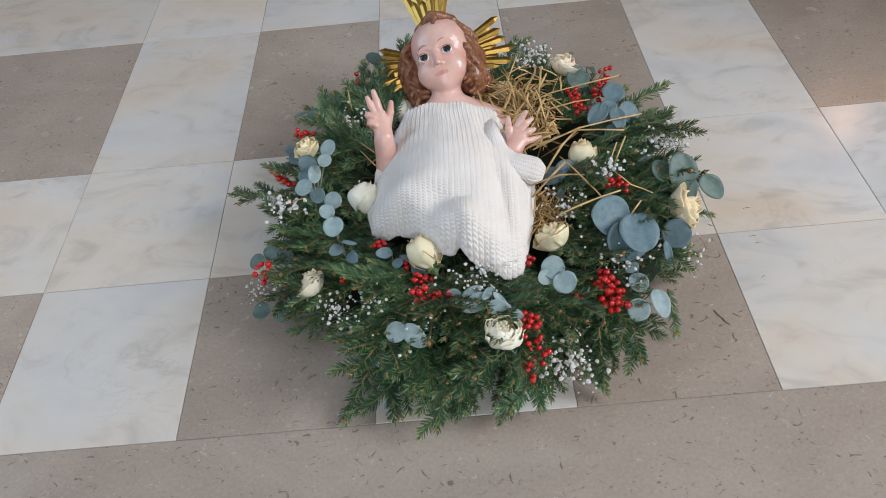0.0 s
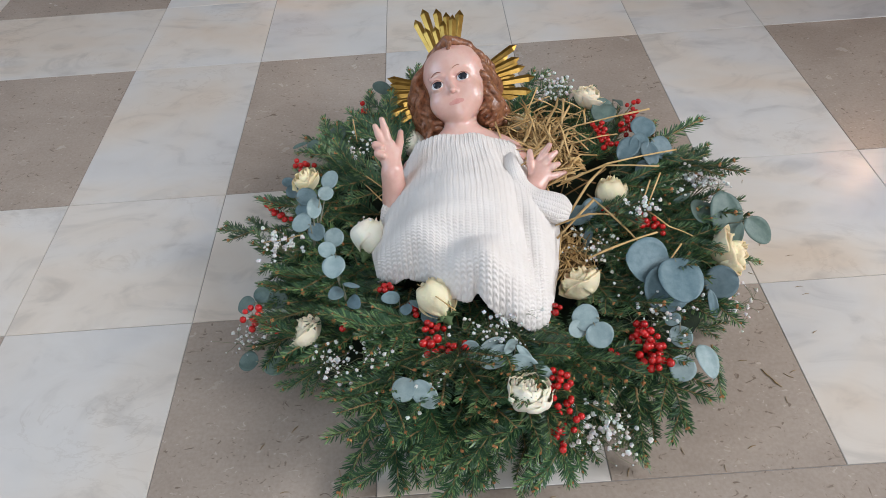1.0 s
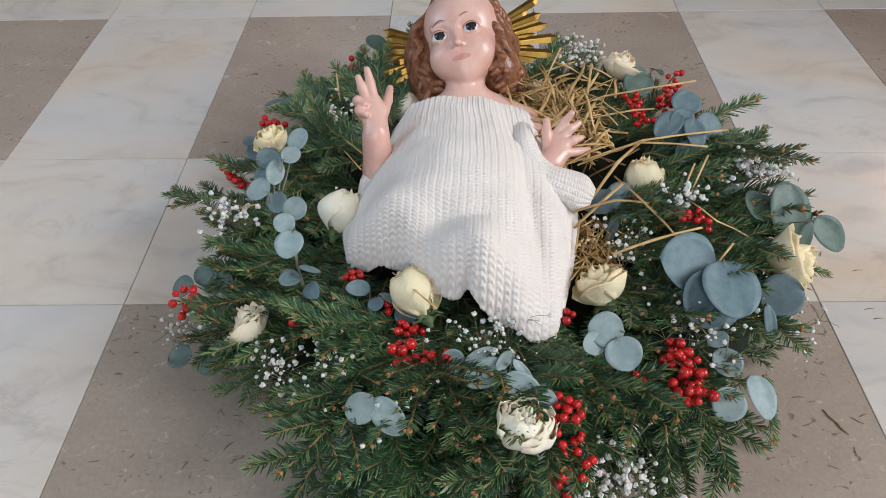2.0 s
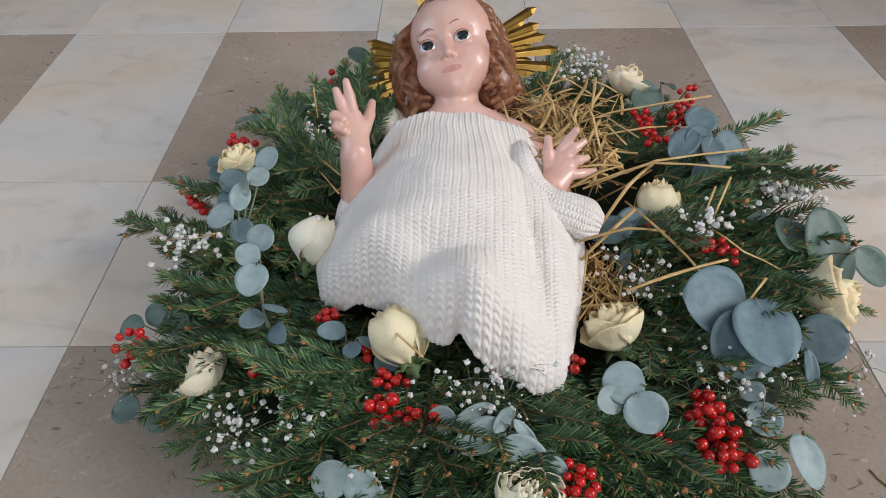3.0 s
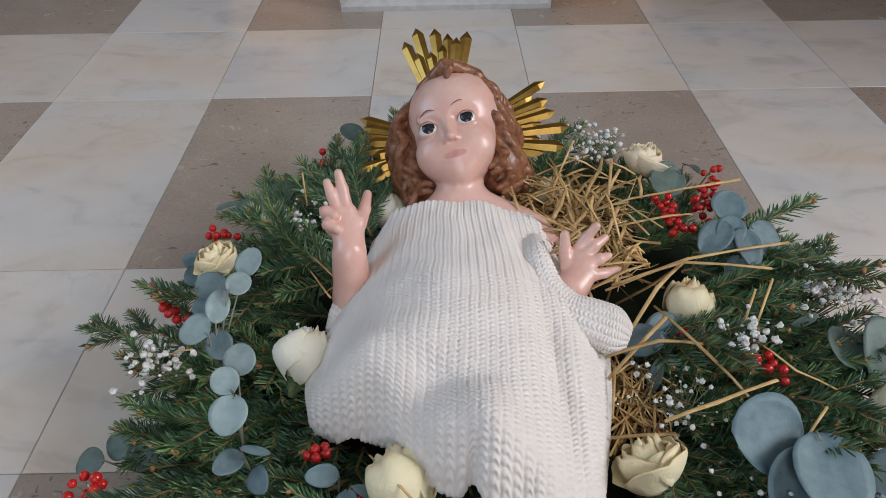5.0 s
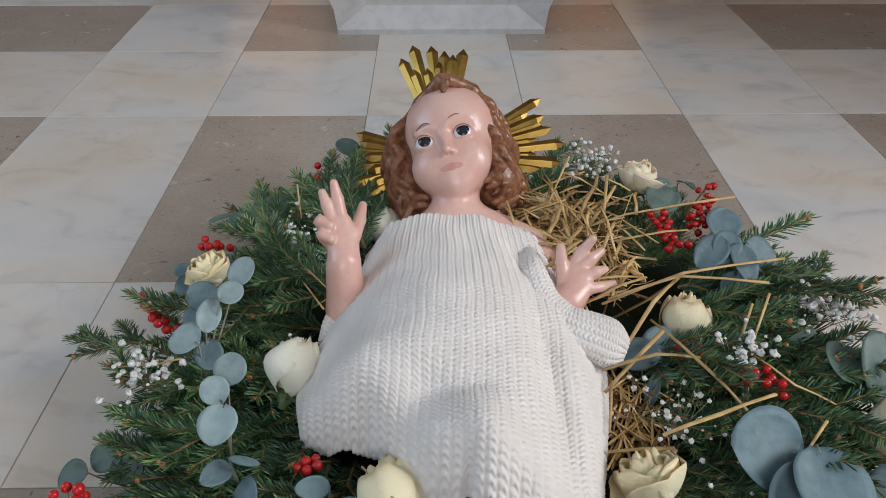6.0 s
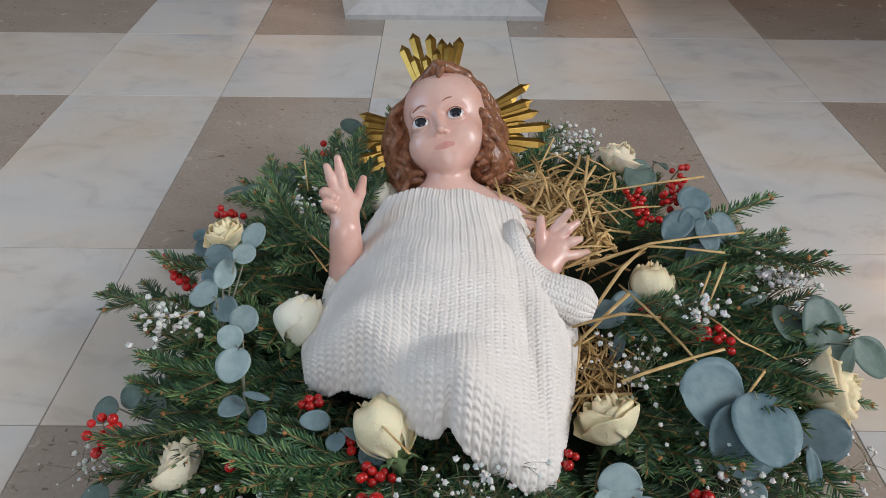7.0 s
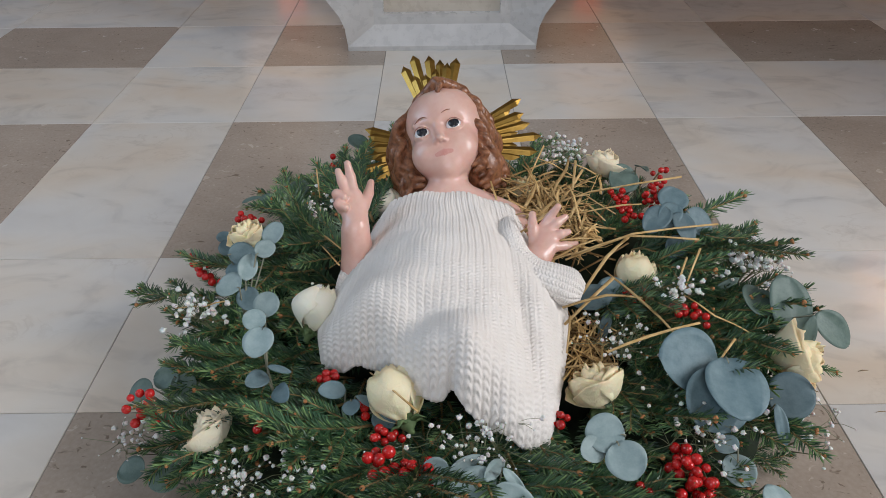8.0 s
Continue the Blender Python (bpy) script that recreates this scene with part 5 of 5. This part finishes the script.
BERRY_MESH = berry_mesh()


def berry_sprig(label, a, b, count, spread, seed, size=0.0050):
    """Berries crowded along a stem from a to b."""
    rnd = random.Random(seed)
    a, b = Vector(a), Vector(b)
    top = thing("berry_sprig", label, "berries", "red berry sprigs in the wreath")
    g = Geo()
    foot = a - outward(a) * 0.03 + Vector((0, 0, -0.03))
    g.tube([foot, a + Vector((0, 0, -0.004)), a.lerp(b, 0.5) + Vector((0, 0, -0.003)), b], [0.0014, 0.0012, 0.001, 0.0007], 6)
    placed = []
    for k in range(count * 30):
        if len(placed) >= count:
            break
        c = a.lerp(b, rnd.random())
        p = c + Vector((rnd.gauss(0, spread), rnd.gauss(0, spread), abs(rnd.gauss(0, spread)) * 0.9))
        r = size * rnd.uniform(0.82, 1.1)
        if any((p - q).length < (r + s) * 0.86 for q, s in placed):
            continue
        placed.append((p, r))
        g.tube([c, c.lerp(p, 0.6) + Vector((0, 0, -0.001)), p], 0.0005, 4)
        part("berry", BERRY_MESH, top, "", towards(p, (rnd.uniform(-1, 1), rnd.uniform(-1, 0.4), rnd.uniform(0, 1)), rnd.uniform(0, 6), r))
    part("stem", g.mesh("stem", TWIG), top)


LONG, TIGHT, FEW = "long sprig of glossy red berries in the wreath", "tight cluster of glossy red berries in the spruce", "few small red berries between the spruce needles"
berry_sprig(LONG, (0.076, 0.128, 0.138), (0.130, 0.117, 0.132), 17, 0.0052, 1, 0.0056)
berry_sprig(TIGHT, (0.358, 0.146, 0.112), (0.364, 0.100, 0.102), 34, 0.0078, 2)
berry_sprig(TIGHT, (0.233, 0.077, 0.132), (0.231, 0.060, 0.126), 13, 0.006, 3, 0.0042)
berry_sprig(LONG, (0.243, 0.044, 0.115), (0.225, 0.009, 0.092), 16, 0.007, 4, 0.0045)
berry_sprig(TIGHT, (-0.166, 0.224, 0.105), (-0.151, 0.215, 0.100), 12, 0.0065, 5, 0.0046)
berry_sprig(FEW, (-0.144, 0.218, 0.085), (-0.134, 0.216, 0.080), 5, 0.004, 6, 0.0042)
berry_sprig(LONG, (-0.164, 0.434, 0.120), (-0.126, 0.388, 0.120), 12, 0.006, 7, 0.0047)
berry_sprig(TIGHT, (-0.125, 0.507, 0.140), (-0.103, 0.500, 0.140), 9, 0.004, 8, 0.0044)
berry_sprig(LONG, (0.445, 0.590, 0.160), (0.422, 0.530, 0.130), 22, 0.006, 9, 0.0044)
berry_sprig(LONG, (0.372, 0.540, 0.150), (0.387, 0.495, 0.140), 18, 0.0055, 10, 0.0044)
berry_sprig(TIGHT, (0.397, 0.311, 0.143), (0.413, 0.308, 0.140), 12, 0.006, 11, 0.0044)
berry_sprig(TIGHT, (0.350, 0.358, 0.128), (0.372, 0.353, 0.128), 10, 0.0045, 12, 0.0042)
berry_sprig(FEW, (-0.032, 0.645, 0.130), (-0.019, 0.650, 0.135), 7, 0.005, 13, 0.0044)
berry_sprig(FEW, (-0.031, 0.169, 0.135), (-0.030, 0.170, 0.135), 1, 0.0005, 14, 0.0050)
berry_sprig(FEW, (0.308, 0.111, 0.115), (0.311, 0.109, 0.115), 2, 0.003, 15, 0.0046)
berry_sprig(FEW, (0.023, 0.246, 0.125), (0.029, 0.240, 0.120), 5, 0.004, 16, 0.0044)
berry_sprig(FEW, (0.061, 0.208, 0.120), (0.062, 0.199, 0.115), 3, 0.003, 17, 0.0044)
berry_sprig(TIGHT, (0.077, 0.173, 0.120), (0.090, 0.171, 0.115), 8, 0.0045, 18, 0.0046)
berry_sprig(FEW, (0.241, 0.187, 0.115), (0.253, 0.188, 0.115), 6, 0.004, 19, 0.0044)
berry_sprig(FEW, (0.439, 0.502, 0.130), (0.478, 0.512, 0.130), 4, 0.003, 20, 0.0042)
berry_sprig(FEW, (0.357, 0.159, 0.105), (0.364, 0.157, 0.105), 4, 0.003, 21, 0.0042)


# ---- baby's breath ----
def blossom(g, p, r, rnd):
    """A small crumpled double flower."""
    axis = Vector((rnd.uniform(-0.7, 0.7), rnd.uniform(-0.9, 0.4), 1)).normalized()
    m = axis.to_track_quat("Z", "Y").to_matrix()
    verts, faces = [], []
    for ring, (rr, h) in enumerate(((0.15, 0.50), (0.60, 0.85), (1.0, 0.30), (0.60, -0.45))):
        for k in range(10):
            a = k * math.pi / 5 + ring * 0.31
            w = rr * (1.0 if k % 2 else 0.84) * (1 + rnd.uniform(-0.22, 0.22))
            verts.append(p + m @ Vector((math.cos(a) * w, math.sin(a) * w, h + rnd.uniform(-0.25, 0.25))) * r)
    for ring in range(3):
        for k in range(10):
            a, b = ring * 10 + k, ring * 10 + (k + 1) % 10
            faces.append((a, a + 10, b + 10, b))
    faces.append(tuple(range(10)))
    faces.append(tuple(range(39, 29, -1)))
    g.add(verts, faces)


def babys_breath(label, p, spread, count, seed, tall=0.03, size=0.0034):
    rnd = random.Random(seed)
    top = thing("babys_breath", label, "baby's breath", "baby's breath sprigs in the wreath")
    p = Vector(p)
    stems, heads = Geo(), Geo()
    root = p - outward(p) * 0.015 + Vector((0, 0, -tall - 0.02))
    knots = [p + Vector((rnd.gauss(0, spread * 0.5), rnd.gauss(0, spread * 0.5), rnd.uniform(-0.6, -0.2) * tall)) for _ in range(max(3, count // 5))]
    for k in knots:
        stems.tube([root, root.lerp(k, 0.6) + Vector((rnd.uniform(-0.004, 0.004), rnd.uniform(-0.004, 0.004), 0.004)), k], [0.0006, 0.0005, 0.0004], 4)
    for i in range(count):
        k = knots[i % len(knots)]
        q = k + Vector((rnd.gauss(0, spread * 0.42), rnd.gauss(0, spread * 0.42), rnd.uniform(0.1, 0.75) * tall))
        stems.tube([k, k.lerp(q, 0.5) + Vector((rnd.uniform(-0.003, 0.003), rnd.uniform(-0.003, 0.003), 0.001)), q], 0.00032, 3)
        blossom(heads, q, size * rnd.choice((0.35, 0.45, 0.7, 0.85, 1.0, 1.15)), rnd)
    tagged(part("stem_spray", stems.mesh("stem_spray", GYP_STEM), top), kind="stuff")
    tagged(part("blossom_spray", heads.mesh("blossom_spray", BLOSSOM), top), kind="stuff")


DENSE, LOOSE = "dense tuft of small white baby's breath blossoms", "loose spray of tiny white baby's breath blossoms"
for dense, p, spread, count in (
    (1, (0.281, 0.030, 0.080), 0.034, 70), (1, (0.507, 0.396, 0.138), 0.028, 66), (1, (0.325, 0.646, 0.150), 0.024, 45),
    (1, (-0.130, 0.330, 0.128), 0.024, 34), (0, (-0.021, 0.545, 0.130), 0.022, 26), (0, (-0.006, 0.358, 0.125), 0.018, 12),
    (0, (-0.045, 0.129, 0.110), 0.024, 26), (0, (0.004, 0.120, 0.115), 0.028, 22), (0, (0.089, 0.094, 0.115), 0.036, 30),
    (0, (0.168, 0.142, 0.135), 0.030, 44), (0, (0.394, 0.186, 0.115), 0.045, 40), (1, (0.390, 0.323, 0.155), 0.018, 24),
    (0, (0.325, 0.288, 0.125), 0.036, 30), (0, (0.498, 0.196, 0.085), 0.030, 24), (0, (-0.181, 0.218, 0.060), 0.024, 26),
):
    babys_breath(DENSE if dense else LOOSE, (p[0], p[1], p[2] + 0.010), spread, int(count * 1.7), int(p[0] * 1000 + p[1] * 7000), 0.026, 0.0034 if dense else 0.0028)


# ---- straw ----
def straw_bed():
    top = thing("straw_bed", "loose bed of dry golden straw beneath the statue", "straw", kind="stuff")
    rnd = random.Random(33)
    # about half of these stalks take the shaded tone, as painted depth
    g = Geo()
    for i in range(400):
        c = Vector((rnd.gauss(0.268, 0.032), rnd.gauss(0.525, 0.045), 0.100 + rnd.random() * 0.038))
        a = rnd.uniform(0, math.pi)
        d = Vector((math.cos(a), math.sin(a), rnd.uniform(-0.35, 0.55))).normalized() * rnd.uniform(0.016, 0.045)
        w = Vector((rnd.uniform(-0.007, 0.007), rnd.uniform(-0.007, 0.007), rnd.uniform(0, 0.005)))
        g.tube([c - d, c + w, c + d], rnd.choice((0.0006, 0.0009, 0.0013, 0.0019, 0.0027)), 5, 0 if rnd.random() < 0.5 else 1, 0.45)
    for i in range(70):
        c = Vector((0.05 + rnd.gauss(0, 0.014), 0.425 + rnd.gauss(0, 0.02), 0.10 + rnd.random() * 0.02))
        d = Vector((rnd.uniform(-0.4, 0.9), rnd.uniform(-0.9, 0.5), 0.2)).normalized() * rnd.uniform(0.012, 0.03)
        g.tube([c - d, c + Vector((0.002, 0.003, 0.002)), c + d], rnd.uniform(0.0008, 0.0014), 5, 0, 0.6)
    for i in range(130):
        c = Vector((rnd.gauss(0.290, 0.016), rnd.uniform(0.25, 0.34), 0.095 + rnd.random() * 0.022))
        d = Vector((rnd.uniform(-1.1, 1.1), rnd.uniform(0.3, 1.0), rnd.uniform(-0.2, 0.3))).normalized() * rnd.uniform(0.012, 0.040)
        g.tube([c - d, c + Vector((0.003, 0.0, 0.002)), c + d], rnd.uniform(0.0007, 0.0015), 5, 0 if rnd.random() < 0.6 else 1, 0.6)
    for i in range(130):
        c = Vector((rnd.gauss(0.270, 0.030), rnd.gauss(0.520, 0.045), 0.118 + rnd.random() * 0.034))
        a, q = rnd.uniform(0, 6.28), []
        for k in range(5):
            q.append(c)
            a += rnd.gauss(0, 0.55)
            c = c + Vector((math.cos(a), math.sin(a), rnd.uniform(-0.25, 0.3))) * rnd.uniform(0.006, 0.014)
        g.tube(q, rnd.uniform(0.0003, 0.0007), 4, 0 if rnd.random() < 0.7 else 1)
    part("tangle", g.mesh("tangle", [STRAW, STRAW_SHADED]), top)
    g = Geo()
    for i in range(34):
        a = rnd.uniform(0, 6.28)
        c = Vector((0.323, 0.446, 0.150))
        q = [c + Vector((math.cos(a + t) * 0.012, math.sin(a * 1.7 + t) * 0.014, 0.008 * math.sin(2 * a + t * 1.3))) * rnd.uniform(0.7, 1.1) for t in (0, 0.9, 1.8, 2.6)]
        g.tube(q, 0.0010, 5)
    part("knot", g.mesh("knot", STRAW), top, "pale knotted tuft of raffia straw")
    for i in range(84):
        c = Vector((rnd.gauss(0.272, 0.032), rnd.gauss(0.510, 0.048), 0.128 + rnd.random() * 0.030))
        a = rnd.uniform(0, math.pi)
        d = Vector((math.cos(a), math.sin(a), rnd.uniform(-0.25, 0.75))).normalized() * rnd.uniform(0.016, 0.048)
        g = Geo()
        g.tube([c - d, c - d * 0.3 + Vector((0, 0, 0.002)), c + d * 0.4 + Vector((rnd.uniform(-0.004, 0.004), 0, 0.003)), c + d], [0.0015 + 0.0006 * rnd.random(), 0.0022, 0.0022, 0.0016], 6, 0, 0.40)
        part("stalk", g.mesh("stalk", STRAW), top)


def straw(points, r=0.0020):
    g = Geo()
    pts = [Vector(p) for p in points]
    fine = []
    for a, b in zip(pts, pts[1:]):
        fine += [a, a.lerp(b, 0.5) + Vector((0, 0, 0.0012))]
    fine.append(pts[-1])
    g.tube(fine, [r * (0.85 + 0.25 * ((i * 7) % 3) / 2) for i in range(len(fine))], 7, 0, 0.6)
    thing("straw_stalk", "long dry golden straw stalk lying across the spruce", "straw", "long straw stalks", mesh=g.mesh("straw_stalk", STRAW))


straw_bed()
for points in (
    [(0.285, 0.399, 0.150), (0.364, 0.415, 0.175), (0.477, 0.448, 0.165)], [(0.291, 0.401, 0.155), (0.356, 0.407, 0.178), (0.431, 0.387, 0.186)],
    [(0.297, 0.349, 0.140), (0.331, 0.391, 0.160), (0.359, 0.413, 0.172)], [(0.338, 0.533, 0.160), (0.459, 0.545, 0.175)],
    [(0.327, 0.377, 0.150), (0.358, 0.301, 0.160), (0.378, 0.271, 0.150)], [(0.270, 0.320, 0.145), (0.320, 0.332, 0.152), (0.358, 0.329, 0.150)],
    [(0.271, 0.304, 0.135), (0.332, 0.358, 0.155)], [(0.305, 0.252, 0.145), (0.347, 0.259, 0.160), (0.407, 0.286, 0.152)],
    [(0.264, 0.251, 0.125), (0.317, 0.250, 0.130)], [(0.316, 0.543, 0.150), (0.326, 0.591, 0.175)],
):
    straw(points)
for points in (
    [(0.254, 0.558, 0.155), (0.283, 0.608, 0.190)], [(-0.027, 0.558, 0.140), (-0.030, 0.575, 0.175)],
    [(0.407, 0.340, 0.150), (0.434, 0.385, 0.175)], [(0.403, 0.336, 0.150), (0.425, 0.293, 0.155), (0.463, 0.282, 0.140)],
    [(-0.027, 0.494, 0.135), (0.030, 0.416, 0.145)], [(-0.021, 0.472, 0.130), (0.017, 0.406, 0.140)],
    [(-0.161, 0.343, 0.130), (-0.126, 0.340, 0.135), (-0.102, 0.343, 0.140)], [(0.069, 0.223, 0.150), (0.117, 0.162, 0.165)],
    [(0.407, 0.229, 0.150), (0.428, 0.249, 0.165)], [(0.403, 0.352, 0.140), (0.420, 0.382, 0.165)],
    [(0.268, 0.266, 0.130), (0.278, 0.312, 0.140)], [(0.223, 0.545, 0.150), (0.275, 0.455, 0.160)], [(0.224, 0.613, 0.150), (0.296, 0.527, 0.160)],
):
    straw(points, 0.0012 if len(points) == 2 else 0.0014)


# ---- fallen needles ----
def fallen_needles():
    g = Geo()
    rnd = random.Random(5)
    for i in range(34):
        a = rnd.uniform(-2.4, 0.5)
        r = rnd.uniform(0.40, 0.50)
        c = Vector((MIDDLE.x + r * math.cos(a), MIDDLE.y + r * math.sin(a), 0.0008))
        b = rnd.uniform(0, math.pi)
        d = Vector((math.cos(b), math.sin(b), 0)) * rnd.uniform(0.004, 0.007)
        g.tube([c - d, c + Vector((-d.y, d.x, 0)) * 0.15, c + d], [0.0004, 0.0006, 0.0003], 4)
    for x, y in ((0.545, 0.148), (0.552, 0.135)):
        g.tube([(x, y, 0.001), (x + 0.004, y - 0.010, 0.0012), (x + 0.010, y - 0.018, 0.001)], [0.0006, 0.0011, 0.0005], 5)
    thing("fallen_needles", "scattered fallen spruce needles on the stone floor", "needles", kind="stuff", mesh=g.mesh("fallen_needles", [TWIG]))


fallen_needles()


# ---- the floor: a bed of mortar, and polished slabs laid on it ----
g = Geo()
g.box(X0, X1, Y0, Y1, -0.10, -0.0016)
floor = tagged(new("floor", g.mesh("floor", GROUT, False)), "polished church floor of white marble and grey-brown limestone slabs", "floor", kind="structure")
COLUMNS = [-3.58, -3.28, -2.80, -2.50, -2.02, -1.72, -1.38, -1.075, -0.6, -0.3, 0.0, 0.3, 0.6, 0.9, 1.375, 1.68, 2.02, 2.32, 2.80, 3.10, 3.58]
LINES = [0.0, 0.305, 0.611, 1.087, 1.401, 1.710, 2.02, 2.33, 2.64, 2.95, 3.26, 3.5]
JOINT = 0.0006
shared = {}


def slab(x0, x1, y0, y1, stone):
    key = (round(x1 - x0, 4), round(y1 - y0, 4), stone.name)
    if key not in shared:
        g = Geo()
        w, h = (x1 - x0) / 2 - JOINT, (y1 - y0) / 2 - JOINT
        g.box(-w, w, -h, h, -0.0118, 0.0, bevel=0.0006)
        shared[key] = g.mesh("slab", stone, False)
    part("slab", shared[key], floor, "", Matrix.Translation(((x0 + x1) / 2, (y0 + y1) / 2, 0)))


for r, (y0, y1) in enumerate(zip(LINES, LINES[1:])):
    for c, (x0, x1) in enumerate(zip(COLUMNS, COLUMNS[1:])):
        slab(x0, x1, y0, y1, LIMESTONE if r % 2 == 0 and c % 2 == 1 else MARBLE)
for x0, x1 in ((-3.58, -2.2), (-2.2, -0.78), (-0.78, 1.14), (1.14, 2.4), (2.4, 3.58)):
    slab(x0, x1, -0.48, 0.0, LIMESTONE)
    for y in (-0.96, -1.44, -1.92, -2.4):
        slab(x0, x1, y, y + 0.48, MARBLE)
